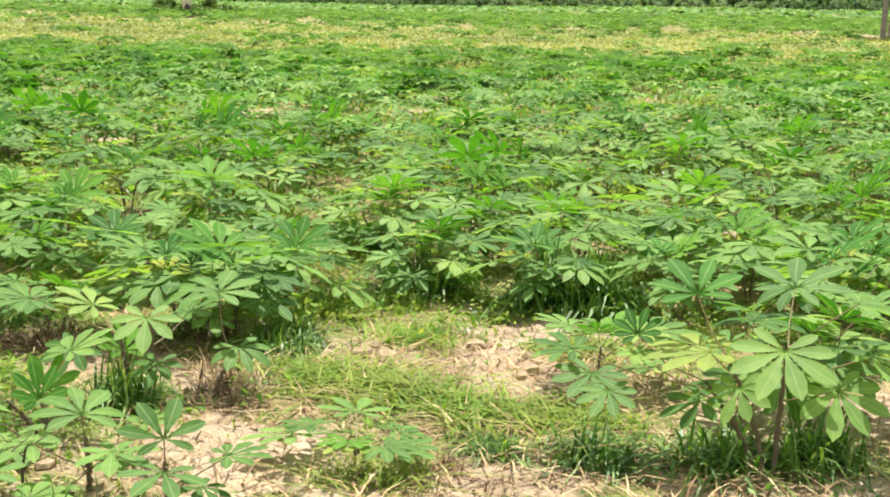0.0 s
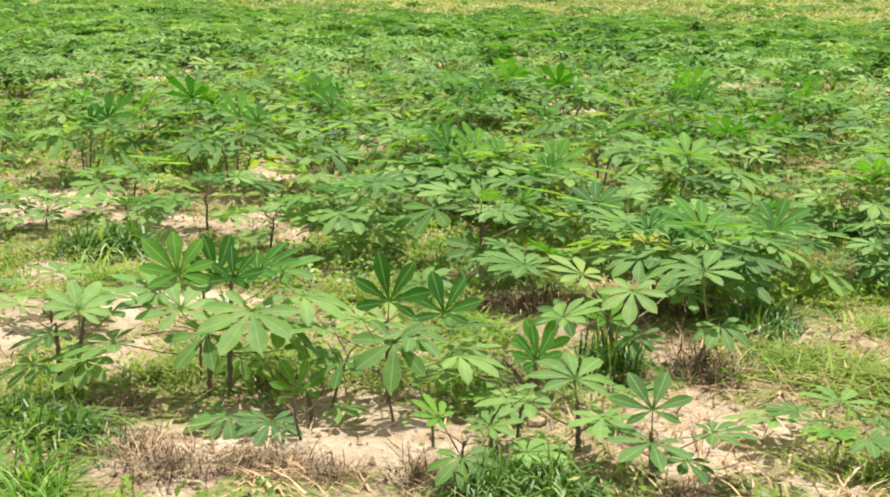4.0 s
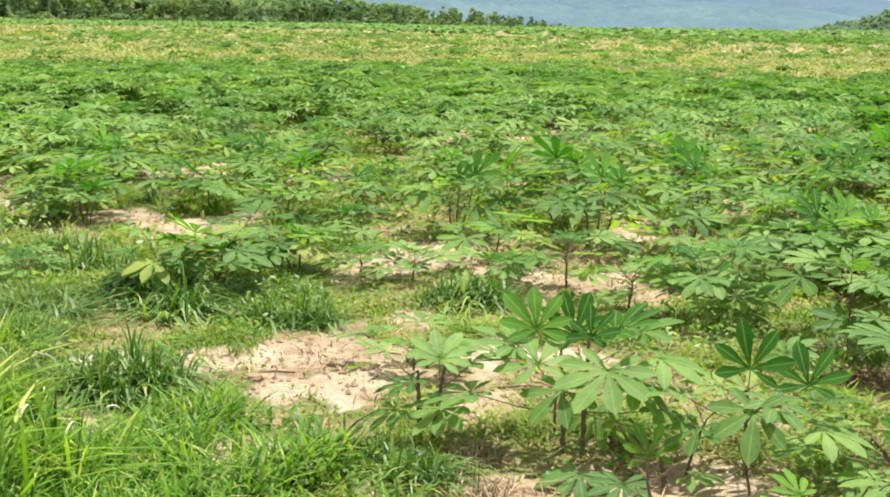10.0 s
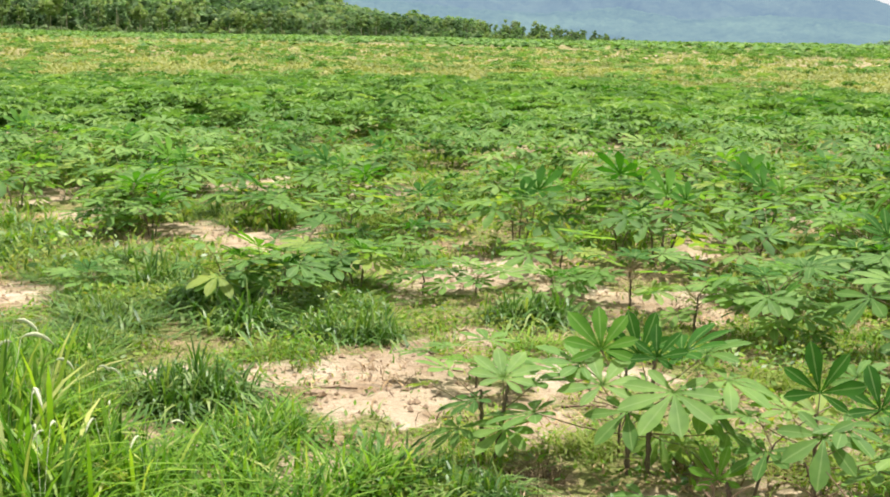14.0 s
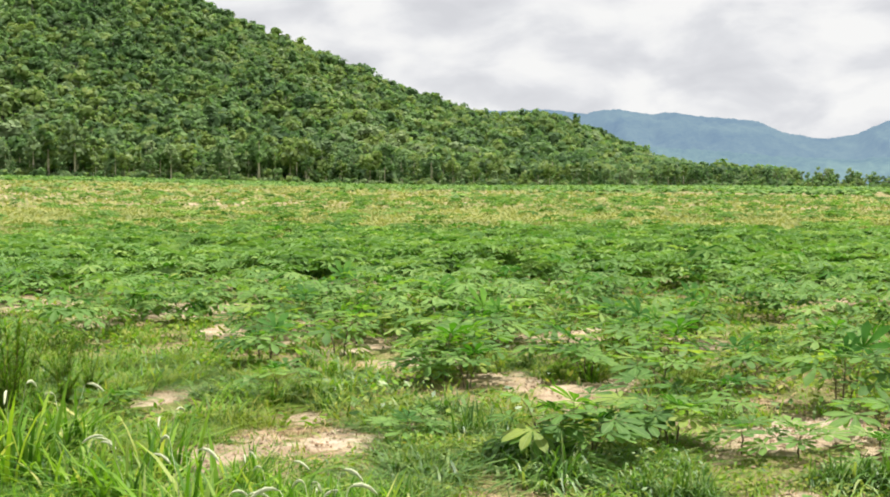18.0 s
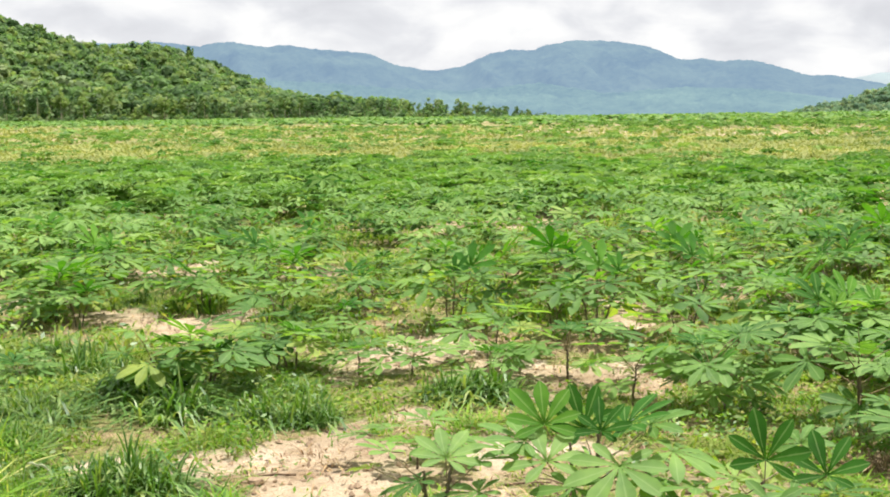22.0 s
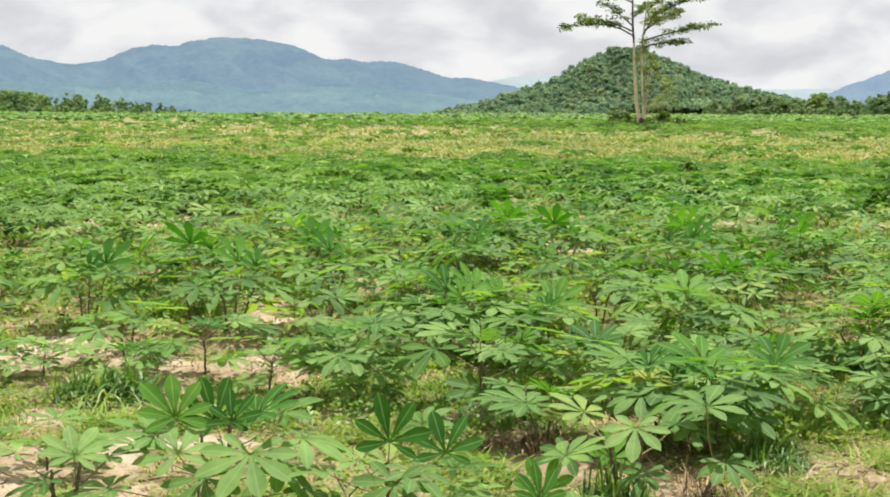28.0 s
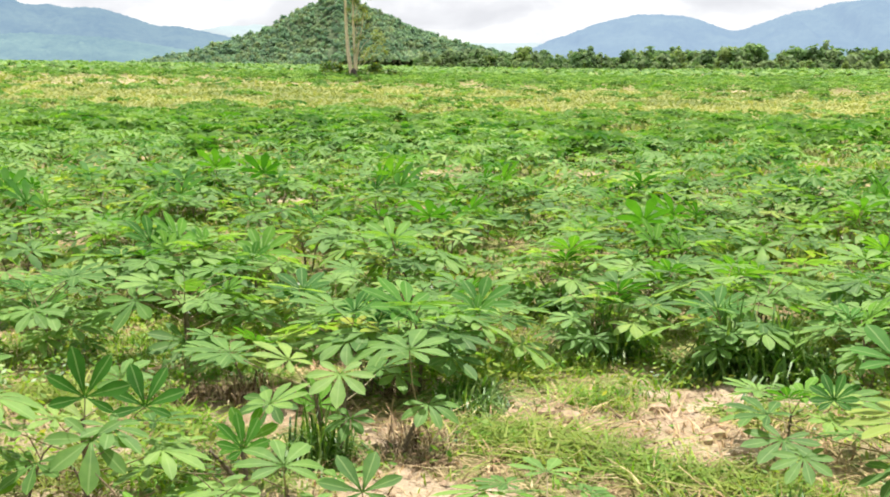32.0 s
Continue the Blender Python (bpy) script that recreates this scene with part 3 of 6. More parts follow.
    v, q, t = blades(x, y, 0.13 * (0.25 + 0.8 * clump + 0.8 * fbm(x * 2.5, y * 2.5, 81)), 0.013, 1.2, rng, segs=3)
    s.add(v, q, t)
    x, y = scatter(more, 36000, 1.4, 8.0, -80, -6)
    a, d = np.degrees(np.arctan2(x, y)), np.hypot(x, y)
    edge = smooth01((np.minimum(d - 1.4, 8.0 - d) + 0.9 * (fbm(x * 1.5, y * 1.5, 83) - 0.5)) / 0.9) * smooth01((a + 80) / 14 + 0.8 * (fbm(x, y, 84) - 0.5))
    keep = ((a < -46.5) | (d < 3.0) & (a < -6 - 14 * fbm(x * 2, y * 2, 85))) & (more.uniform(0, 1, len(x)) < 0.8 * edge)
    x, y = x[keep], y[keep]
    s.add(*blades(x, y, 0.06 + 0.13 * fbm(x * 2.5, y * 2.5, 81), 0.013, 1.2, more, segs=3))
    stuff("bank_grass", s, [M_GRASS_TALL], "fresh bright green grass on the bank by the path", "grass")
    # yellowed grass on the poor strip
    s = Soup()
    for n, d0, d1 in ((230000, 20.0, 72.0), (150000, 70.0, 250.0)):
        x, y = scatter(rng, n, d0, d1, -48, 52)
        thick = 0.4 + 0.6 * smooth01((fbm(x * 0.2, y * 0.2, 91) - 0.4) / 0.2)
        keep = rng.uniform(0, 1, n) < dry_band(x, y) * thick * np.clip(70 / np.hypot(x, y), 0.4, 1) * (1 - 0.75 * bare(x, y))
        x, y = x[keep], y[keep]
        d = np.hypot(x, y)
        s.add(*blades(x, y, 0.17 + 0.0014 * d, 0.03 + 0.0022 * d, 1.9, rng))
    stuff("yellowed_grass", s, [M_BAND], "yellowed sparse grass on the poor sandy strip", "grass")


lay_grass()


def lay_leafy():
    """Creeping broad-leaved weeds: small leaves in clumps close to the ground."""
    rng = np.random.default_rng(19)
    s = Soup()
    for n, d0, d1, size, high in ((90000, 3.4, 8.5, 0.017, 0.11), (60000, 8.5, 17.0, 0.030, 0.16)):
        x, y = scatter(rng, n, d0, d1, -46, 50)
        az, d = np.degrees(np.arctan2(x, y)), np.hypot(x, y)
        left = smooth01((-9 - az) / 6) * smooth01((13 - d) / 3)
        clump = smooth01((fbm(x * 3.1, y * 3.1, 65) - 0.44 + 0.04 * left) / 0.14)
        behind = np.maximum(bare(x * 1.04, y * 1.04), bare(x * 1.08, y * 1.08))
        keep = rng.uniform(0, 1, n) < clump * (1 - 0.95 * bare(x, y)) * (1 - 0.4 * behind) * (1 - 0.65 * parched(x, y))
        x, y, clump, left, behind = x[keep], y[keep], clump[keep], left[keep], behind[keep]
        k = len(x)
        z = land(x, y) + high * clump * (0.35 + 1.3 * fbm(x * 2.3, y * 2.3, 66)) * rng.uniform(0.1, 1.0, k) * (1 - 0.5 * behind)
        a = rng.normal(size=(k, 3)) * 0.5 + [0, 0, 1]
        a /= np.linalg.norm(a, axis=1)[:, None]
        b = np.cross(a, rng.normal(size=(k, 3)))
        b /= np.linalg.norm(b, axis=1)[:, None]
        c = np.cross(a, b)
        h = (size * rng.uniform(0.6, 1.5, k))[:, None]
        o = np.stack([x, y, z], -1)
        v = np.stack([o - b * h, o - c * h * 0.45, o + b * h, o + c * h * 0.45], 1)
        tone = fbm(x * 1.3, y * 1.3, 67) + rng.uniform(-0.14, 0.14, k) - 0.06 * left
        for sel, slot in ((tone > 0.58, 0), ((tone <= 0.58) & (tone > 0.43), 1), (tone <= 0.43, 2)):
            s.add(v[sel].reshape(-1, 3), np.arange(int(sel.sum()) * 4).reshape(-1, 4), None, slot)
    stuff("leafy_weeds", s, [M_WEED, M_GRASS, M_GRASS_DARK], "low creeping green weeds with small leaves", "weeds")


lay_leafy()


def lay_clods():
    """Crumbs and clods of sandy soil on the bare patches."""
    rng = np.random.default_rng(17)
    x, y = scatter(rng, 30000, 3.0, 10.5, -46, 50)
    keep = rng.uniform(0, 1, len(x)) < 0.75 * bare(x, y) + 0.08
    x, y = x[keep][:5200], y[keep][:5200]
    n = len(x)
    base = np.array([(0.9, 0, 0), (0, 1, 0), (-1, 0.1, 0), (0, -0.9, 0), (0.1, 0.1, 0.8), (0, 0, -0.6)])
    tri = np.array([(0, 1, 4), (1, 2, 4), (2, 3, 4), (3, 0, 4), (1, 0, 5), (2, 1, 5), (3, 2, 5), (0, 3, 5)])
    s = 0.004 + 0.016 * rng.uniform(0, 1, n) ** 3
    v = base[None] * rng.uniform(0.6, 1.4, (n, 6, 1)) * s[:, None, None]
    a = rng.uniform(0, 2 * np.pi, n)
    ca, sa = np.cos(a)[:, None], np.sin(a)[:, None]
    v = np.stack([v[..., 0] * ca - v[..., 1] * sa + x[:, None], v[..., 0] * sa + v[..., 1] * ca + y[:, None], v[..., 2] + (land(x, y) + 0.3 * s)[:, None]], -1)
    soup = Soup()
    soup.add(v.reshape(-1, 3), None, ((np.arange(n) * 6)[:, None, None] + tri[None]).reshape(-1, 3))
    stuff("soil_clods", soup, [M_CLOD], "crumbs and clods of sandy brown soil", "soil")


lay_clods()


# ---- grass tufts ----
def grass_tuft(rng, radius, height, n, mat, label, name="grass_tuft", width=0.008, lean=0.75, heads=0, inner=None, fall=0.32):
    """A tuft of arching blades; seed heads on stalks are parts of it."""
    root = new(name, None)
    root.empty_display_size = 0.1
    tagged(root, label, "grass", "tufts of grass")
    for part, r0, r1, share, arch in (("inner_ring", 0.0, 0.5, 0.4, 0.7), ("outer_ring", 0.5, 1.0, 0.6, 1.15)):
        m = int(n * share)
        r = radius * np.sqrt(rng.uniform(r0 ** 2, r1 ** 2, m))
        a = rng.uniform(0, 2 * np.pi, m)
        s = Soup()
        s.add(*blades(r * np.cos(a), r * np.sin(a), height, width, lean * arch, rng, base_z=np.full(m, -0.02), segs=4, fall=fall))
        link(part, s.mesh(part, [inner or mat] if part == "inner_ring" else [mat]), root)
    for k in range(heads):
        az, reach = rng.uniform(0, 2 * math.pi), radius * rng.uniform(0.3, 1.0)
        out = Vector((math.cos(az), math.sin(az), 0))
        top = out * reach + Vector((0, 0, height * rng.uniform(0.8, 1.05)))
        head = [top + out * (0.16 * f) + Vector((0, 0, 0.06 * f - 0.10 * f * f)) for f in (0.2, 0.45, 0.7, 0.9, 1.0)]
        v, q = tube([top * 0.1, top * 0.55 + out * -0.02, top, *head], [0.0022, 0.0020, 0.0018, 0.006, 0.0088, 0.0092, 0.0072, 0.002], 6)
        link("seed_head", raw_mesh("seed_head", v, [q], M_SEED, smooth=True), root)
    return root


# dark tufts: x, y, radius, height
TUFTS = [(-2.04, 5.34, 0.25, 0.27), (-1.94, 5.20, 0.19, 0.27), (-2.16, 5.24, 0.17, 0.22), (-2.3, 6.75, 0.24, 0.24), (-3.16, 7.68, 0.30, 0.28), (-1.62, 6.75, 0.26, 0.24), (-0.75, 7.36, 0.24, 0.20), (-0.95, 7.3, 0.2, 0.18),
         (-0.84, 4.52, 0.15, 0.15), (-0.66, 4.36, 0.15, 0.13), (2.69, 3.72, 0.20, 0.13), (2.40, 3.90, 0.17, 0.10), (3.05, 3.5, 0.2, 0.19), (3.36, 3.36, 0.24, 0.24),
         (3.79, 5.70, 0.22, 0.20), (2.22, 5.48, 0.18, 0.18), (3.46, 6.65, 0.28, 0.26), (3.55, 7.45, 0.24, 0.26), (5.52, 7.0, 0.22, 0.26), (0.72, 3.80, 0.16, 0.14),
         (-1.85, 6.72, 0.24, 0.22), (-2.6, 7.1, 0.3, 0.24),
         (3.78, 5.75, 0.3, 0.42), (3.36, 6.32, 0.28, 0.4), (3.96, 5.58, 0.26, 0.34), (1.35, 4.87, 0.2, 0.26), (2.14, 5.28, 0.16, 0.16), (0.87, 3.75, 0.16, 0.15), (0.69, 3.77, 0.14, 0.14)]
# rank growth at the path's edge
TALL = [(-2.12, 3.98, 0.18, 0.36), (-1.95, 3.75, 0.16, 0.30), (-2.40, 4.35, 0.2, 0.42), (-2.66, 4.75, 0.25, 0.44), (-3.0, 4.5, 0.3, 0.44), (-3.4, 4.9, 0.3, 0.40),
        (-3.9, 5.2, 0.3, 0.40), (-4.4, 5.4, 0.3, 0.42), (-4.9, 5.5, 0.3, 0.46), (-3.2, 5.3, 0.25, 0.34), (-3.7, 5.85, 0.25, 0.34), (-4.3, 6.0, 0.26, 0.32), (-5.1, 6.2, 0.3, 0.42),
        (-2.06, 4.07, 0.15, 0.34), (-1.92, 4.19, 0.17, 0.26), (-2.4, 4.61, 0.19, 0.4), (-2.28, 4.78, 0.15, 0.36), (-1.75, 4.1, 0.17, 0.22), (-2.47, 4.38, 0.19, 0.42), (-2.91, 5.05, 0.15, 0.42)]


# patches of short grass on the sand: x, y, radius, height
MOUNDS = [(2.1, 4.9, 0.22, 0.08), (2.25, 4.75, 0.25, 0.09), (2.38, 4.58, 0.25, 0.10), (2.5, 4.35, 0.25, 0.10), (2.6, 4.15, 0.24, 0.11), (2.05, 5.1, 0.2, 0.07),
          (2.5, 6.1, 0.3, 0.12), (2.7, 6.3, 0.25, 0.12), (4.7, 6.2, 0.3, 0.12), (5.2, 6.1, 0.3, 0.12), (1.9, 3.8, 0.2, 0.10), (2.2, 4.95, 0.22, 0.08), (2.75, 5.4, 0.2, 0.10),
          (2.85, 4.1, 0.2, 0.10), (3.4, 4.9, 0.2, 0.10), (-0.7, 6.6, 0.25, 0.10), (-0.3, 6.7, 0.25, 0.10), (0.4, 6.2, 0.25, 0.10), (0.9, 5.7, 0.25, 0.09), (-1.0, 3.9, 0.2, 0.12),
          (-0.35, 4.95, 0.2, 0.12), (0.1, 5.05, 0.2, 0.11), (0.45, 4.9, 0.2, 0.11), (-0.05, 5.2, 0.2, 0.10), (0.75, 4.85, 0.2, 0.10)]


def lay_tufts():
    rng = np.random.default_rng(53)
    dark = [grass_tuft(np.random.default_rng(800 + k), 0.26, 0.32, 330, M_GRASS_DARK, "dark green tuft of arching grass on the sand", width=0.018, lean=1.25, fall=0.95) for k in range(3)]
    tall = [grass_tuft(np.random.default_rng(820 + k), 0.27, 0.52, 84, M_GRASS_RANK, "rank bright green grass with pale seed heads", "tall_grass_tuft", 0.030, 1.25, 2, M_GRASS_TALL) for k in range(3)]
    for rows, kinds, r0, h0 in ((TUFTS, dark, 0.26, 0.26), (TALL, tall, 0.27, 0.42)):
        for k, (x, y, r, h) in enumerate(rows):
            z = float(land(np.array([x]), np.array([y]))[0])
            m = Matrix.Translation((x, y, z)) @ pose(0, 0, 0, 0, 0, rng.uniform(0, 360)) @ Matrix.Diagonal((r / r0, r / r0, h / h0, 1))
            if k < 3:
                kinds[k].matrix_basis = m
            else:
                copy_thing(kinds[k % 3], m)
    # mounds of softer grass over the rough ground on the left
    soft = [grass_tuft(np.random.default_rng(840 + k), 0.24, 0.17, 210, (M_GRASS, M_WEED, M_WEED)[k], "mound of soft green grass on rough ground", "grass_mound", 0.010, 1.7) for k in range(3)]
    wet = [grass_tuft(np.random.default_rng(850 + k), 0.24, 0.19, 220, M_GRASS_DARK, "mound of dark green grass on rough ground", "grass_mound", 0.012, 1.7) for k in range(2)]
    for k, (x, y, r, h) in enumerate(MOUNDS):
        m = Matrix.Translation((x, y, float(land(np.array([x]), np.array([y]))[0]))) @ pose(0, 0, 0, 0, 0, rng.uniform(0, 360)) @ Matrix.Diagonal((r / 0.24, r / 0.24, h / 0.17, 1))
        copy_thing(soft[k % 3], m)
    done = 0
    for tries in range(1500):
        x, y = (float(a[0]) for a in scatter(rng, 1, 5.6, 12.0, -42, -11))
        px, py = x * np.array([1.0, 1.05, 1.1, 1.15]), y * np.array([1.0, 1.05, 1.1, 1.15])
        if done >= 210 or (math.hypot(x, y) < 7.2 and math.degrees(math.atan2(x, y)) > -25) or float(bare(px, py).max()) > 0.4:
            continue
        m = Matrix.Translation((x, y, float(land(np.array([x]), np.array([y]))[0]))) @ pose(0, 0, 0, 0, 0, rng.uniform(0, 360)) @ Matrix.Diagonal((*([rng.uniform(0.6, 1.3)] * 2), rng.uniform(0.5, 1.2), 1))
        both = (wet[0], soft[0], soft[1], soft[2], wet[1])
        if done < 5:
            both[done].matrix_basis = m
        else:
            copy_thing(both[done % 5], m)
        done += 1


lay_tufts()


def weed(rng, label):
    """A feathery weed: stalks with many narrow leaves."""
    root = new("feathery_weed", None)
    tagged(root, label, "weed", "feathery weeds")
    for k in range(13):
        az, reach, h = rng.uniform(0, 2 * math.pi), rng.uniform(0.1, 0.5), rng.uniform(0.4, 1.0)
        pts = [Vector((0.03 * math.cos(az), 0.03 * math.sin(az), -0.02)), Vector((math.cos(az) * reach * 0.4, math.sin(az) * reach * 0.4, h * 0.5)), Vector((math.cos(az) * reach, math.sin(az) * reach, h))]
        v, q = tube(pts, [0.006, 0.005, 0.002], 4)
        link("stalk", raw_mesh("stalk", v, [q], M_PETIOLE, smooth=True), root)
        s = Soup()
        n = 80
        u = rng.uniform(0.15, 1.0, n)
        p = np.array([tuple(pts[0].lerp(pts[1], min(1, 2 * w)) if w < 0.5 else pts[1].lerp(pts[2], 2 * w - 1)) for w in u])
        s.add(*blades(p[:, 0], p[:, 1], 0.12, 0.014, 1.6, rng, base_z=p[:, 2], segs=2))
        link("plume", s.mesh("plume", [M_GRASS_TALL if k % 3 == 0 else M_GRASS_RANK if k % 3 == 1 else M_GRASS]), root)
    return root


WEEDS = [(-6.15, 6.95, 0.8), (-5.95, 6.95, 0.55), (-6.35, 7.3, 0.8), (-6.6, 7.2, 0.9), (-6.3, 7.65, 0.5), (-5.75, 6.6, 0.4), (-7.05, 7.9, 0.8), (-6.8, 8.3, 0.6), (-6.45, 7.0, 0.8), (-6.9, 7.6, 0.75), (-6.4, 8.05, 0.5), (-7.2, 7.5, 0.9), (-5.6, 6.4, 0.36)]


def lay_weeds():
    rng = np.random.default_rng(57)
    first = weed(np.random.default_rng(900), "tall feathery green weed beside the path")
    for k, (x, y, h) in enumerate(WEEDS):
        m = Matrix.Translation((x, y, float(land(np.array([x]), np.array([y]))[0]))) @ pose(0, 0, 0, 0, 0, rng.uniform(0, 360)) @ Matrix.Scale(h, 4)
        if k:
            copy_thing(first, m)
        else:
            first.matrix_basis = m


lay_weeds()


# ---- litter on the sand ----
# brown dead weeds: x, y, radius
DEAD = [(0.5, 3.89, 0.13), (0.23, 3.96, 0.1), (0.03, 4.05, 0.12), (1.27, 3.67, 0.12), (2.17, 3.81, 0.12), (-0.5, 4.6, 0.18), (0.05, 4.95, 0.2), (0.95, 4.85, 0.2), (-0.43, 4.21, 0.2), (-0.28, 4.05, 0.24), (-0.07, 4.08, 0.16), (1.2, 6.07, 0.28), (1.3, 5.95, 0.28), (1.97, 5.81, 0.2), (1.73, 4.68, 0.16), (2.28, 5.58, 0.16), (0.73, 6.37, 0.16), (1.61, 5.77, 0.28), (1.09, 6.04, 0.24), (1.97, 5.77, 0.16), (3.67, 5.87, 0.2), (1.77, 4.89, 0.24), (1.46, 8.32, 0.24), (0.43, 4.91, 0.2), (1.13, 6.4, 0.16)]


def lay_dead():
    rng = np.random.default_rng(58)
    made = [grass_tuft(np.random.default_rng(870 + k), 0.2, 0.10, 260, M_DEAD, "brown heap of dead weeds on the sand", "dead_weeds", 0.007, 2.2) for k in range(3)]
    for k, (x, y, r) in enumerate(DEAD):
        m = Matrix.Translation((x, y, float(land(np.array([x]), np.array([y]))[0]))) @ pose(0, 0, 0, 0, 0, rng.uniform(0, 360)) @ Matrix.Diagonal((r / 0.2, r / 0.2, rng.uniform(0.8, 1.4), 1))
        if k < 3:
            made[k].matrix_basis = m
        else:
            copy_thing(made[k % 3], m)


lay_dead()


def dead_stick(rng, height):
    """A bare dead shoot with stubs where leaves have fallen."""
    root = new("dead_shoot", None)
    tagged(root, "bare dark dead shoot with short side twigs", "dead shoot", "dead shoots on the sand")
    lean = Vector((rng.uniform(-0.25, 0.25), rng.uniform(-0.25, 0.25), 1)) * height
    v, q = tube([Vector((0, 0, -0.02)), lean * 0.5 + Vector((0.01, 0, 0)), lean], [0.006, 0.005, 0.003], 6)
    link("stem", raw_mesh("stem", v, [q], M_STEM, smooth=True), root)
    for k in range(7):
        a, at = rng.uniform(0, 2 * math.pi), lean * rng.uniform(0.3, 1.0)
        out = Vector((math.cos(a), math.sin(a), rng.uniform(0.3, 1.0))) * rng.uniform(0.05, 0.13)
        v, q = tube([at, at + out * 0.6, at + out + Vector((0, 0, -0.01))], [0.003, 0.0024, 0.0014], 4)
        link("twig", raw_mesh("twig", v, [q], M_STALK, smooth=True), root)
    return root


def lay_sticks():
    rng = np.random.default_rng(60)
    for x, y, h in ((0.25, 4.56, 0.22), (0.75, 4.09, 0.17), (0.85, 4.13, 0.16), (0.46, 4.35, 0.2), (-0.22, 4.93, 0.2), (0.63, 3.92, 0.12), (0.14, 4.26, 0.15), (0.57, 4.16, 0.15)):
        dead_stick(rng, h).matrix_basis = pose(x, y, float(land(np.array([x]), np.array([y]))[0]), 0, 0, rng.uniform(0, 360))


lay_sticks()


def lay_litter():
    rng = np.random.default_rng(59)
    sticks = []
    for k in range(4):
        ln = rng.uniform(0.16, 0.34)
        pts = [Vector((-ln / 2, 0, 0.006)), Vector((-ln * 0.1, rng.uniform(-0.03, 0.03), 0.014)), Vector((ln / 2, rng.uniform(-0.03, 0.03), 0.008))]
        v, q = tube(pts, [0.006, 0.005, 0.003], 5)
        sticks.append(raw_mesh("dry_stalk", v, [q], M_STALK, smooth=True))
    done = 0
    for tries in range(600):
        x, y = (float(a[0]) for a in scatter(rng, 1, 3.5, 8.5, -16, 42))
        if done < 60 and float(bare(np.array([x]), np.array([y]))[0]) > 0.3:
            ob = link("dry_stalk", sticks[done % 4], m=Matrix.Translation((x, y, float(land(np.array([x]), np.array([y]))[0]))) @ pose(0, 0, 0, rng.uniform(0, 360), rng.uniform(-6, 6), rng.uniform(0, 360)))
            tagged(ob, "dry brown plant stalk lying on the sand", "stalk", "dry stalks on the sand")
            done += 1
    shape, tri = lump_shape()
    for x, y, s in ((2.54, 5.10, 0.055), (2.62, 5.02, 0.04), (3.02, 4.72, 0.05), (2.94, 4.66, 0.035), (3.05, 5.25, 0.05), (2.3, 5.2, 0.035), (-1.1, 5.7, 0.03), (-1.55, 5.5, 0.035), (0.95, 4.3, 0.03), (2.44, 5.18, 0.045)):
        v = shape * rng.uniform(0.75, 1.2, (len(shape), 1)) * np.array([1.2, 0.9, 0.7]) * s
        ob = link("earth_clod", raw_mesh("earth_clod", v, [tri], M_CLOD), m=pose(x, y, float(land(np.array([x]), np.array([y]))[0]) + 0.3 * s, 0, 0, rng.uniform(0, 360)))
        tagged(ob, "rough brown clod of earth on the sand", "clod", "clods of earth")


lay_litter()


# ---- cassava ----
def leaf_blade(rng, size, lobes=7, segs=5, cup=0.0, droop=0.35):
    """A palmate leaf: lobes fan from the origin, in the xy plane, facing up. cup > 0 lifts the lobes."""
    v, q, t = [(0.0, 0.0, 0.002)], [], []
    spread = radians(rng.uniform(112, 132))
    prof = (0.10, 0.34, 0.76, 1.0, 0.72, 0.0) if segs == 5 else (0.16, 0.70, 1.0, 0.0)
    along = (0.03, 0.24, 0.46, 0.66, 0.86, 1.0) if segs == 5 else (0.03, 0.40, 0.74, 1.0)
    for k in range(lobes):
        f = k / (lobes - 1) * 2 - 1
        ang = f * spread
        ln = size * (1 - 0.36 * abs(f) ** 1.6) * rng.uniform(0.9, 1.08)
        wd = ln * rng.uniform(0.29, 0.36)
        dr = droop * rng.uniform(0.5, 1.4)
        base = len(v)
        ca, sa = math.cos(ang), math.sin(ang)
        for s in range(segs + 1):
            r = ln * along[s]
            z = r * cup - dr * r * r / size * (0.8 + 0.4 * abs(f))
            if s < segs:
                for side in (-1, 0, 1):
                    o = side * wd * 0.5 * prof[s]
                    v.append((r * ca - o * sa, r * sa + o * ca, z + (0.20 * abs(o) if side else 0)))
            else:
                v.append((r * ca, r * sa, z))
        t += [(0, base, base + 1), (0, base + 1, base + 2)]
        for s in range(segs - 1):
            a = base + 3 * s
            q += [(a, a + 1, a + 4, a + 3), (a + 1, a + 2, a + 5, a + 4)]
        a = base + 3 * (segs - 1)
        t += [(a, a + 1, a + 3), (a + 1, a + 2, a + 3)]
    return np.array(v), np.array(q), np.array(t)


LEAF_MESHES = {}
LEAF_KINDS = ("open", "young", "old")


def leaf_parts(kind, k, segs):
    """Arrays of a leaf with its petiole, and the petiole's foot."""
    r = np.random.default_rng(100 + k + 10 * LEAF_KINDS.index(kind))
    lobes = (8, 7, 7, 6)[k] if segs == 5 else (6, 6, 5, 5)[k]
    if kind == "young":
        blade = leaf_blade(r, 0.185, lobes, segs, 0.20, 0.12)
    else:
        blade = leaf_blade(r, 0.192, lobes, segs, 0.06, (0.06, 0.14, 0.28, 0.10)[k])
    pl = 0.20 if kind != "young" else 0.10
    foot = Vector((-pl, 0, -0.035 - 0.62 * pl))
    stalk = tube([(0, 0, -0.002), (-pl * 0.5, 0, -0.03 - 0.16 * pl), foot], [0.0018, 0.0024, 0.003], 4 if segs == 5 else 3)
    return blade, stalk, foot


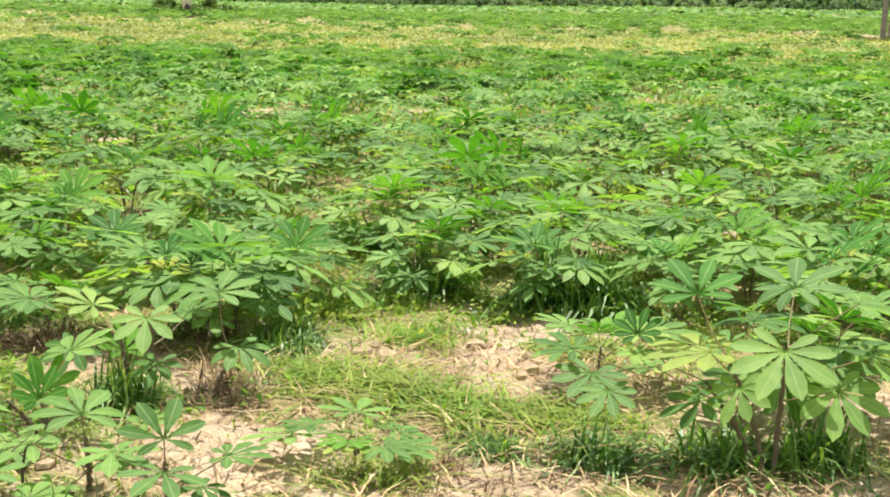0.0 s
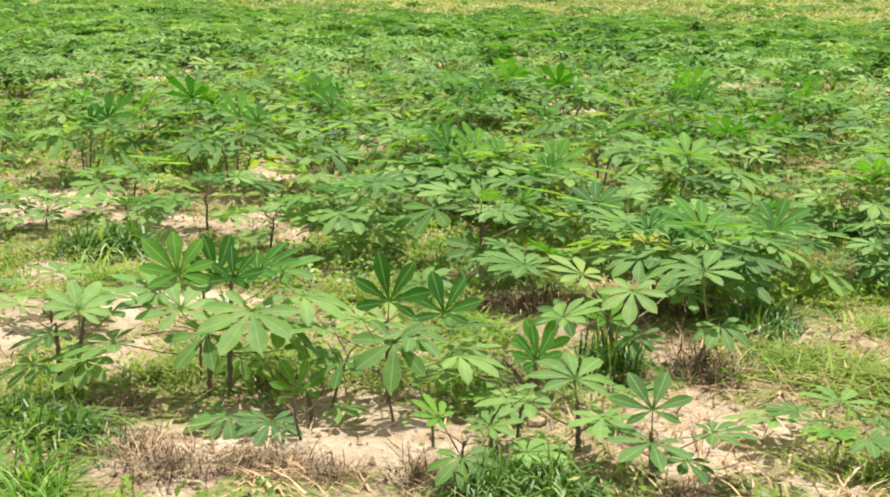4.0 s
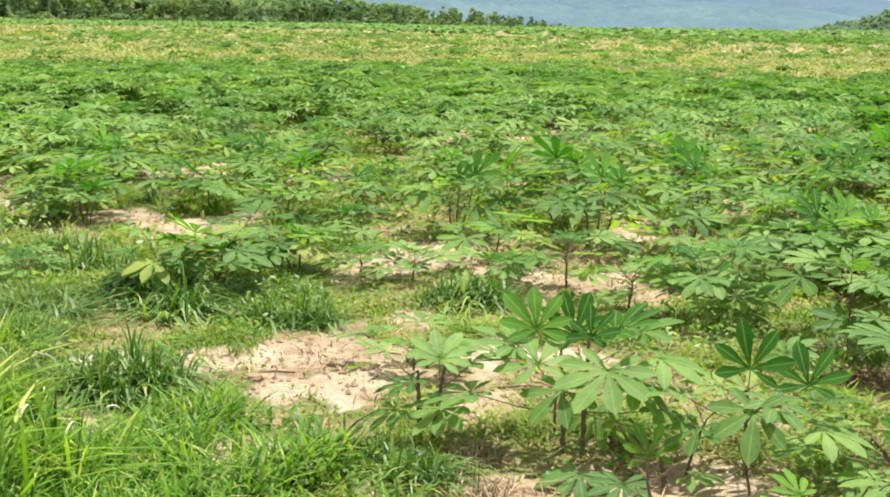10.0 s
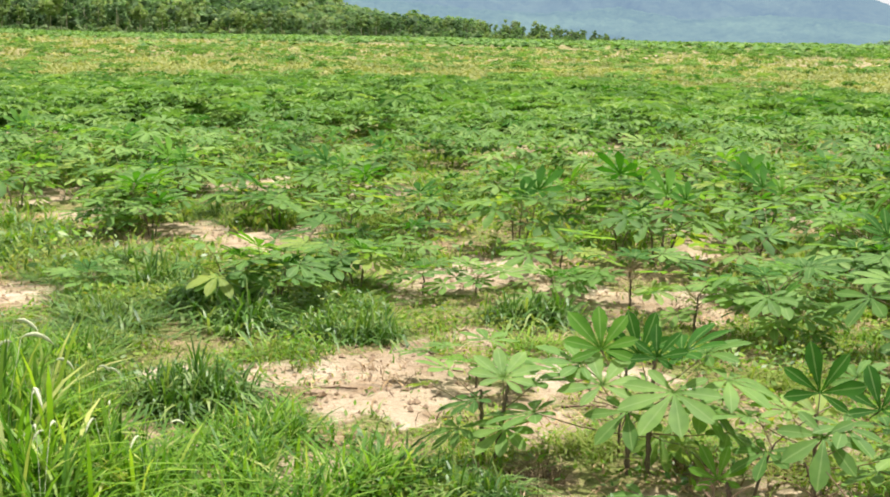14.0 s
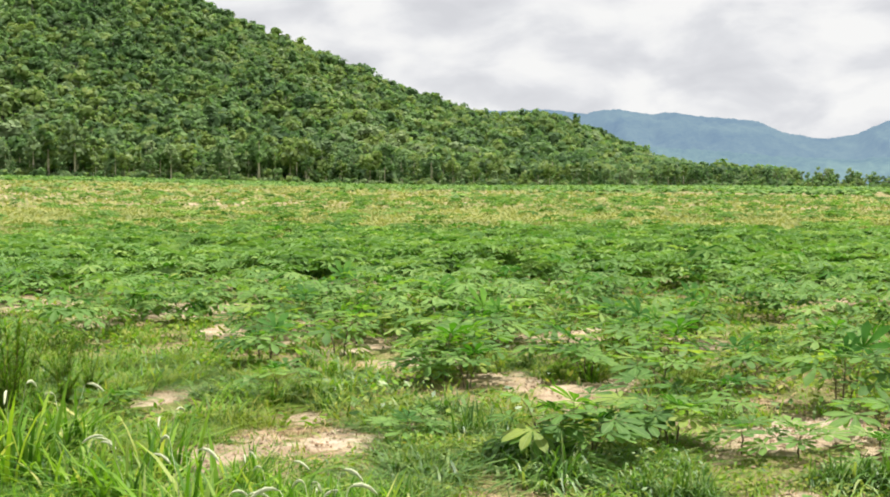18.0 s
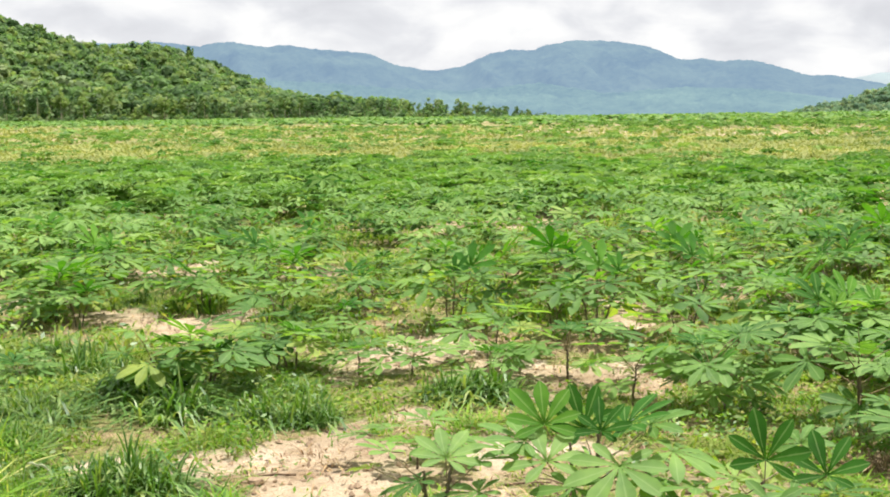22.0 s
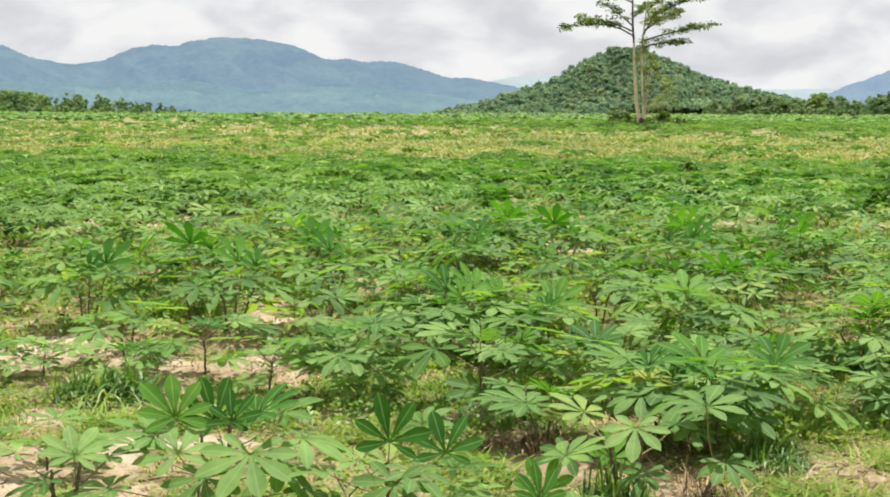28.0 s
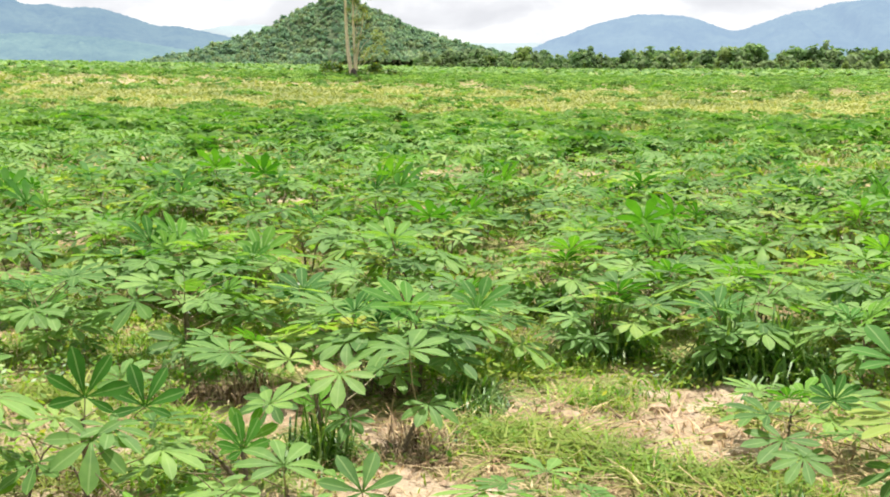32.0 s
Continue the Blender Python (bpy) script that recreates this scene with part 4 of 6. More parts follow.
def leaf_mesh(rng, kind):
    """One of a few shared leaf meshes: open, young (cupped) or old."""
    k = (kind, int(rng.integers(0, 4)))
    if k not in LEAF_MESHES:
        (v, q, t), (pv, pq), foot = leaf_parts(*k, 5)
        s = Soup()
        s.add(v, q, t, 0)
        vein = np.zeros(s.n, np.float32)
        vein[0] = 1.0
        for base in range(1, len(v), 16):
            vein[[*range(base + 1, base + 15, 3), base + 15]] = 1.0
        me = s.mesh("leaf", [{"old": M_LEAF_OLD, "young": M_LEAF_TOP}.get(kind, M_LEAF)], True)
        me.attributes.new("vein", "FLOAT", "POINT").data.foreach_set("value", vein)
        LEAF_MESHES[k] = (me, raw_mesh("petiole", pv, [pq], M_PETIOLE, smooth=True), foot)
    return LEAF_MESHES[k]


def cassava_plan(rng, height, bush, crowned):
    """Stems (points with radii) and leaf poses of one plant of about that height."""
    stems, leaves = [], []
    turn0 = rng.uniform(0, 360)
    for k in range(bush):
        az = turn0 + k * 360 / bush + rng.uniform(-40, 40)
        off = 0.0 if bush == 1 else rng.uniform(0.02, 0.06)
        lean = rng.uniform(0.03, 0.15) if bush == 1 else rng.uniform(0.16, 0.42)
        hh = height * rng.uniform(0.78, 1.0) * (0.56 if crowned else 0.60)
        d = Vector((math.cos(radians(az)), math.sin(radians(az)), 0))
        pts = [d * off, d * (off + lean * hh * 0.25) + Vector((0, rng.uniform(-0.01, 0.01), hh * 0.4)),
               d * (off + lean * hh * 0.6) + Vector((rng.uniform(-0.02, 0.02), 0, hh * 0.75)), d * (off + lean * hh) + Vector((0, 0, hh))]
        pts[0].z = -0.03
        stems.append((pts, [0.0075, 0.0068, 0.0058, 0.004]))
        n = int(rng.integers(7, 10)) if bush > 1 else int(rng.integers(10, 13))
        h0 = rng.uniform(0, 360)
        for j in range(n):
            u = (0.50 + 0.50 * (j / (n - 1)) ** 0.8) if crowned else (0.34 + 0.66 * (j / (n - 1)) ** 0.7)
            seg = min(int(u * 3), 2)
            at = pts[seg].lerp(pts[seg + 1], u * 3 - seg)
            kind = "young" if u > (0.86 if crowned else 0.88) and rng.uniform() < 0.45 else ("old" if u < 0.5 and rng.uniform() < 0.06 else "open")
            tilt = rng.uniform(-48, -6) if kind == "young" else rng.uniform(-24, 30) + 8 * (1 - u)
            size = rng.uniform(0.80, 1.30) * (1.0 if kind == "young" and crowned else 0.85 if u > 0.93 else 1.0)
            leaves.append((at, h0 + j * 137.5 + rng.uniform(-20, 20), tilt, rng.uniform(-14, 14), kind, size))
    return stems, leaves


def knots(pts, radii):
    """The stem's line again, with a thickened node at every second point."""
    out, rad = [], []
    for k in range(22):
        u = k / 21 * (len(pts) - 1)
        i = min(int(u), len(pts) - 2)
        out.append(pts[i].lerp(pts[i + 1], u - i) + Vector((0.002 * (k % 3 - 1), 0.002 * ((k + 1) % 3 - 1), 0)))
        rad.append((radii[i] + (radii[i + 1] - radii[i]) * (u - i)) * (1.35 if k % 2 else 0.9))
    return out, rad


def cassava(rng, height, bush, label, split=True, crowned=False):
    """A cassava plant at the origin: its stems, and each leaf (or the joined leaves of a farther plant) as parts."""
    stems, leaves = cassava_plan(rng, height, bush, crowned)
    root = new("cassava_plant", None)
    root.empty_display_size = 0.1
    tagged(root, label, "cassava plant", "cassava plants in the field")
    for pts, radii in stems:
        if split:
            pts, radii = knots(pts, radii)
        v, q = tube(pts, radii, 6 if split else 4)
        link("stem", raw_mesh("stem", v, [q], M_STEM, smooth=True), root)
    joined = Soup()
    for at, head, tilt, twist, kind, size in leaves:
        turn = pose(0, 0, 0, 0, 0, head) @ pose(0, 0, 0, twist, tilt, 0) @ Matrix.Scale(size, 4)
        if split:
            me, stalk, foot = leaf_mesh(rng, kind)
            leaf = link("leaf", me, root, Matrix.Translation(at - (turn @ foot)) @ turn)
            link("petiole", stalk, leaf)
        else:
            (v, q, t), (pv, pq), foot = leaf_parts(kind, int(rng.integers(0, 4)), 3)
            m = np.array(Matrix.Translation(at - (turn @ foot)) @ turn)
            joined.add(v @ m[:3, :3].T + m[:3, 3], q, t, {"old": 1, "young": 3}.get(kind, 0))
            joined.add(pv @ m[:3, :3].T + m[:3, 3], pq, None, 2)
    if not split:
        link("foliage", joined.mesh("foliage", [M_LEAF, M_LEAF_OLD, M_PETIOLE, M_LEAF_TOP], True), root)
    return root


# plants along the path: x, y, height, stems
NEAR_PLANTS = [(2.07, 5.75, 0.48, 3), (0.48, 7.0, 0.50, 1),
               (2.67, 6.8, 0.40, 2), (3.62, 3.72, 0.52, 3), (4.54, 4.5, 0.52, 3), (3.16, 4.4, 0.32, 1), (1.89, 3.95, 0.16, 1),
               (1.86, 5.8, 0.46, 3), (3.79, 5.75, 0.40, 3), (4.79, 5.4, 0.48, 3)]
ROW_PLANTS = [(-1.56, 7.93, 0.36, 1), (-1.22, 7.86, 0.38, 1), (-0.74, 7.81, 0.40, 1), (-0.30, 7.88, 0.42, 1), (2.78, 7.96, 0.54, 3),
              (1.51, 7.41, 0.36, 2), (3.55, 7.5, 0.48, 3), (0.07, 7.2, 0.40, 1), (1.17, 8.3, 0.48, 3), (2.48, 9.36, 0.48, 3),
              (5.54, 7.05, 0.50, 3), (4.42, 7.7, 0.50, 3), (6.36, 6.96, 0.54, 2), (6.82, 6.8, 0.56, 3), (1.69, 7.9, 0.48, 3),
              (5.68, 8.25, 0.46, 2), (1.40, 8.35, 0.52, 3), (1.79, 8.55, 0.48, 2), (-0.06, 12.3, 0.62, 2), (0.49, 6.95, 0.40, 2),
              (-0.80, 8.45, 0.40, 2), (1.35, 6.1, 0.38, 2), (-0.9, 5.8, 0.22, 1), (3.48, 7.4, 0.34, 1)]
LEFT_PLANTS = [(-2.51, 7.3, 0.46, 3), (-2.12, 8.05, 0.4, 2), (-4.35, 9.85, 0.46, 3), (-4.0, 9.6, 0.34, 2), (-3.46, 7.45, 0.24, 2),
               (-7.7, 13.0, 0.6, 3), (-5.64, 13.2, 0.6, 3), (-5.93, 7.7, 0.26, 2), (-1.2, 9.75, 0.48, 3), (-7.81, 12.99, 0.46, 2),
               (-6.93, 12.45, 0.5, 3), (-6.85, 13.08, 0.44, 2), (-4.41, 9.75, 0.42, 2), (-4.25, 10.09, 0.46, 3), (-4.93, 11.3, 0.44, 2),
               (-4.59, 11.44, 0.5, 3), (-6.37, 12.68, 0.5, 2), (-2.31, 7.32, 0.4, 2), (-2.0, 8.08, 0.42, 2), (-3.67, 12.75, 0.46, 3),
               (-8.5, 14.72, 0.5, 2), (-7.87, 14.74, 0.5, 3), (-9.19, 14.2, 0.46, 2), (-10.14, 14.22, 0.4, 3), (-9.48, 12.31, 0.36, 2)]


def set_cassava(x, y, turn, label, stems, leaves):
    """A cassava plant by the path. stems: foot and top offsets; leaves: centre (across, back, up), way its middle lobe points
    (degrees clockwise from straight back), its rise in degrees, length of the lobes, kind."""
    rng = np.random.default_rng(int(1000 * abs(x) + y * 10))
    root = new("cassava_plant", None)
    root.matrix_basis = pose(x, y, float(land(np.array([x]), np.array([y]))[0]), 0, 0, -turn)
    tagged(root, label, "cassava plant", "cassava plants in the field")
    lines = []
    for x0, x1, y1, h in stems:
        pts = [Vector((x0, 0, -0.03)), Vector((x0 * 0.8 + x1 * 0.2, y1 * 0.2 + 0.01, h * 0.35)), Vector((x0 * 0.4 + x1 * 0.6, y1 * 0.6, h * 0.7)), Vector((x1, y1, h))]
        lines.append(pts)
        v, q = tube(*knots(pts, [0.0095, 0.0085, 0.0072, 0.005]), 6)
        link("stem", raw_mesh("stem", v, [q], M_STEM, smooth=True), root)
    for lx, ly, lz, head, rise, size, kind in leaves:
        me = leaf_mesh(rng, {"y": "young", "o": "open", "d": "old"}[kind])[0]
        h, e = radians(head), radians(rise)
        mid = Vector((math.sin(h) * math.cos(e), math.cos(h) * math.cos(e), math.sin(e)))
        up = (Vector((0, 0, 1)) - mid * mid.z).normalized()
        side = up.cross(mid)
        at = Vector((lx, ly, lz))
        k = size / 0.165
        m = Matrix.Translation(at) @ Matrix((mid, side, up)).transposed().to_4x4() @ pose(0, 0, 0, rng.uniform(-8, 8), 0, rng.uniform(-10, 10)) @ Matrix.Scale(k, 4)
        leaf = link("leaf", me, root, m)
        line = min(lines, key=lambda p: (p[3] - at).length)
        u = 3 * min(1.0, max(0.35, (lz - 0.10) / max(line[3].z, 0.05)))
        i = min(int(u), 2)
        foot = line[i].lerp(line[i + 1], u - i)
        bend = foot.lerp(at, 0.55) + Vector((0, 0, -0.02)) - mid * 0.02
        inv = m.inverted()
        v, q = tube([inv @ foot, inv @ bend, inv @ (at - up * 0.002)], [0.0030 / k, 0.0026 / k, 0.0020 / k], 5)
        link("petiole", raw_mesh("petiole", v, [q], M_PETIOLE, smooth=True), leaf)
    return x, y


def plant_by_path():
    """The plants that stand out along the path."""
    spots = []
    spots.append(set_cassava(-0.14, 4.76, -1.7, "knee-high bushy cassava plant with broad dark green top leaves", [(-0.04, -0.06, -0.00, 0.40), (0.03, 0.04, 0.00, 0.43)],
        [(-0.15, 0.05, 0.45, 350, 50, 0.17, "y"), (-0.14, -0.08, 0.35, 350, 28, 0.18, "o"), (0.11, -0.12, 0.35, 185, -32, 0.19, "o"), (0.14, 0.05, 0.45, 70, 22, 0.19, "y"),
         (-0.01, 0.12, 0.42, 335, 58, 0.16, "y"), (0.30, 0.00, 0.37, 92, -8, 0.19, "o"), (-0.38, -0.05, 0.23, 268, -12, 0.17, "o"), (0.07, 0.10, 0.12, 160, -50, 0.13, "o"),
         (0.30, -0.10, 0.21, 105, -18, 0.16, "o"), (-0.28, 0.15, 0.33, 290, 10, 0.17, "o"), (0.15, 0.05, 0.11, 120, -35, 0.12, "d"), (0.23, 0.18, 0.42, 60, 25, 0.16, "o"),
         (-0.05, -0.15, 0.28, 200, -40, 0.15, "o"), (-0.22, 0.02, 0.40, 300, 15, 0.16, "o"), (0.05, 0.0, 0.44, 20, 45, 0.13, "y"), (0.2, -0.1, 0.30, 130, -25, 0.15, "o")]))
    spots.append(set_cassava(-0.68, 4.74, -8.2, "small cassava plant with two thin stems and pale leaves", [(-0.03, -0.04, -0.00, 0.28), (0.02, 0.06, 0.00, 0.30)],
        [(0.04, 0.02, 0.32, 5, 28, 0.14, "o"), (-0.06, -0.03, 0.25, 262, -18, 0.13, "o"), (0.05, -0.08, 0.16, 200, -30, 0.13, "o"), (-0.16, 0.05, 0.34, 285, 15, 0.12, "o"),
         (0.16, 0.05, 0.30, 80, 10, 0.13, "o"), (-0.12, -0.02, 0.14, 240, -30, 0.11, "o"), (-0.23, 0.00, 0.30, 270, -12, 0.09, "d")]))
    spots.append(set_cassava(0.46, 4.59, 5.8, "tall single-stemmed cassava plant with upright dark green leaves", [(-0.00, -0.01, -0.00, 0.31)],
        [(-0.00, 0.02, 0.38, 358, 60, 0.17, "y"), (0.20, 0.05, 0.33, 20, 48, 0.16, "y"), (0.02, -0.15, 0.28, 180, -42, 0.17, "o"), (0.25, -0.05, 0.20, 95, -6, 0.17, "o"),
         (-0.23, 0.00, 0.28, 272, 2, 0.17, "o"), (0.23, 0.10, 0.26, 62, 2, 0.15, "o"), (-0.00, 0.08, 0.28, 340, 30, 0.12, "o"), (-0.16, -0.12, 0.20, 225, -30, 0.13, "o"),
         (0.12, 0.15, 0.41, 30, 30, 0.12, "o"), (0.08, -0.08, 0.30, 140, -20, 0.14, "o"), (-0.10, 0.06, 0.30, 320, 10, 0.14, "o"), (0.02, 0.1, 0.12, 100, -40, 0.10, "d")]))
    spots.append(set_cassava(0.18, 4.44, 2.3, "low cassava plant with one dark upright leaf on the sand", [(0.00, -0.02, -0.00, 0.11)],
        [(-0.05, 0.02, 0.11, 350, 58, 0.12, "y"), (-0.29, -0.05, 0.05, 215, -15, 0.15, "o"), (-0.14, -0.12, 0.05, 190, -20, 0.12, "o"), (0.09, -0.02, 0.06, 100, 5, 0.11, "o")]))
    spots.append(set_cassava(1.02, 4.57, 12.6, "knee-high cassava plant with pale spreading leaves", [(-0.01, -0.03, -0.00, 0.17), (-0.04, -0.14, 0.00, 0.15)],
        [(-0.01, 0.03, 0.17, 12, 48, 0.14, "y"), (-0.12, -0.15, 0.07, 185, -18, 0.17, "o"), (-0.22, 0.05, 0.17, 290, 5, 0.15, "o"), (0.07, 0.05, 0.30, 60, 20, 0.14, "o"),
         (-0.35, 0.00, 0.10, 255, -15, 0.15, "o")]))
    spots.append(set_cassava(1.04, 4.06, 13.3, "small cassava plant with flat star-shaped leaves", [(0.00, -0.01, -0.00, 0.18)],
        [(-0.02, 0.00, 0.25, 352, 24, 0.16, "o"), (0.07, -0.10, 0.16, 170, -8, 0.14, "o"), (-0.15, 0.12, 0.27, 330, 52, 0.12, "y"), (-0.17, 0.00, 0.17, 268, -4, 0.15, "o"),
         (0.16, 0.15, 0.16, 60, 10, 0.12, "o"), (-0.10, -0.15, 0.07, 220, -20, 0.12, "o")]))
    spots.append(set_cassava(1.23, 3.85, 16.6, "small cassava plant with a raised open leaf", [(-0.00, -0.01, -0.00, 0.15)],
        [(-0.01, 0.00, 0.22, 355, 40, 0.14, "o"), (-0.01, -0.10, 0.15, 185, -10, 0.14, "o"), (0.18, 0.00, 0.16, 92, 2, 0.12, "o"), (-0.14, 0.05, 0.15, 275, 5, 0.11, "o"),
         (0.10, -0.10, 0.10, 140, -15, 0.10, "o")]))
    spots.append(set_cassava(0.63, 3.8, 8.2, "low cassava seedling with pale drooping leaves", [(-0.00, -0.01, -0.00, 0.09)],
        [(-0.02, 0.00, 0.11, 185, -25, 0.12, "o"), (-0.09, 0.15, 0.18, 290, 22, 0.10, "y"), (0.18, 0.10, 0.09, 75, 0, 0.11, "o"), (0.07, 0.20, 0.14, 40, 15, 0.11, "o")]))
    spots.append(set_cassava(3.14, 3.33, 41.9, "tall bushy cassava plant with broad horizontal leaves", [(-0.02, -0.15, 0.00, 0.39), (0.01, 0.03, 0.00, 0.46), (-0.05, -0.23, 0.00, 0.32)],
        [(-0.22, 0.00, 0.42, 270, -6, 0.20, "o"), (0.02, -0.10, 0.47, 180, -36, 0.18, "o"), (0.24, 0.10, 0.60, 82, -14, 0.23, "o"), (-0.28, 0.12, 0.59, 350, 24, 0.19, "y"),
         (0.19, -0.12, 0.36, 165, -40, 0.16, "o"), (-0.24, -0.10, 0.28, 228, -28, 0.13, "o"), (-0.09, 0.12, 0.51, 20, 6, 0.19, "o"), (-0.55, -0.05, 0.27, 190, -32, 0.11, "o"),
         (-0.68, 0.00, 0.39, 295, 10, 0.14, "o"), (-0.47, 0.05, 0.45, 350, 40, 0.10, "y"), (0.04, 0.20, 0.62, 20, 20, 0.19, "o"), (0.30, 0.05, 0.44, 100, -15, 0.19, "o"),
         (-0.12, -0.02, 0.31, 190, -45, 0.12, "o"), (-0.40, 0.05, 0.34, 280, -10, 0.14, "o")]))
    spots.append(set_cassava(1.47, 4.88, 15.9, "cassava plant of three thin stems with few drooping leaves", [(-0.09, -0.13, 0.00, 0.28), (-0.03, 0.00, 0.00, 0.31), (0.22, 0.28, 0.00, 0.18)],
        [(-0.03, -0.05, 0.35, 182, -30, 0.15, "o"), (-0.29, -0.10, 0.26, 205, -34, 0.13, "o"), (0.01, -0.10, 0.19, 190, -30, 0.11, "o"), (0.31, -0.05, 0.23, 160, -20, 0.13, "o"),
         (-0.46, 0.10, 0.40, 285, 5, 0.17, "o"), (0.24, 0.05, 0.42, 20, 14, 0.18, "o"), (-0.12, 0.05, 0.20, 330, 40, 0.12, "y"), (0.13, 0.15, 0.32, 60, 15, 0.14, "o"),
         (-0.23, 0.10, 0.37, 300, 20, 0.15, "o")]))
    return spots


def plant_field():
    rng = np.random.default_rng(23)
    kinds, used, taken = {}, set(), []
    names = ("single-stemmed cassava plant with palmate green leaves", "cassava plant of two stems with palmate green leaves",
             "bushy cassava plant with spreading palmate green leaves")
    for split in (True, False):
        for bush in (1, 2, 3):
            for k in range(4):
                kinds[split, bush, k] = cassava(np.random.default_rng(500 + 10 * bush + k), 0.5, bush, names[bush - 1], split, k < 2)

    def put(x, y, h, bush, split):
        key = (split, bush, int(rng.integers(0, 2)) + (0 if h > 0.55 and math.hypot(x, y) < 6.5 else 2))
        z = float(land(np.array([x]), np.array([y]))[0])
        s = h / 0.5
        wide = 0.4 * s + 0.6
        if key[2] < 2:
            s, wide = h / 0.60, h / 0.58
        m = Matrix.Translation((x, y, z)) @ pose(0, 0, 0, 0, 0, rng.uniform(0, 360)) @ Matrix.Diagonal((wide, wide, s, 1))
        if key in used:
            ob = copy_thing(kinds[key], m)
        else:
            used.add(key)
            kinds[key].matrix_basis = m
            ob = kinds[key]
        size = "small low" if h < 0.3 else ("knee-high" if h < 0.52 else "tall")
        ob["label"] = f"{size} " + names[bush - 1]
        taken.append((x, y))

    taken += plant_by_path()
    for x, y, h, bush in NEAR_PLANTS + ROW_PLANTS + LEFT_PLANTS:
        put(x, y, h, bush, math.hypot(x, y) < 9.0)
    # the rest of the near field
    for tries in range(9000):
        x, y = (float(a[0]) for a in scatter(rng, 1, 4.6, 13.6, A0, A1))
        az, d = math.degrees(math.atan2(x, y)), math.hypot(x, y)
        ahead = np.array([1.0, 1.05, 1.1, 1.16, 1.22]) if x < -1.5 else np.array([1.0, 1.05, 1.1])
        b = float(bare(x * ahead, y * ahead).max()) if d < 12.5 else 0.0
        gap = 0.74 if az < -3 else 0.58
        if len(taken) >= 290 or b > 0.55 or min((x - u) ** 2 + (y - w) ** 2 for u, w in taken) < gap ** 2:
            continue
        if az < -13 and d < 9.8 or az < -13 and d < 11.5 and rng.uniform() < 0.9 or az < -8 and d < 7.2 or -14 < az < 2 and d < 9.3:
            continue
        if d < 6.6 and x < 4.4:
            continue
        put(x, y, rng.uniform(0.32, 0.48) if az < -3 else rng.uniform(0.36, 0.56), int(rng.choice([1, 2, 2, 3, 3])), d < 9.0)
    for key, ob in kinds.items():
        if key not in used:
            for o in (*ob.children_recursive, ob):
                bpy.data.objects.remove(o)


plant_field()


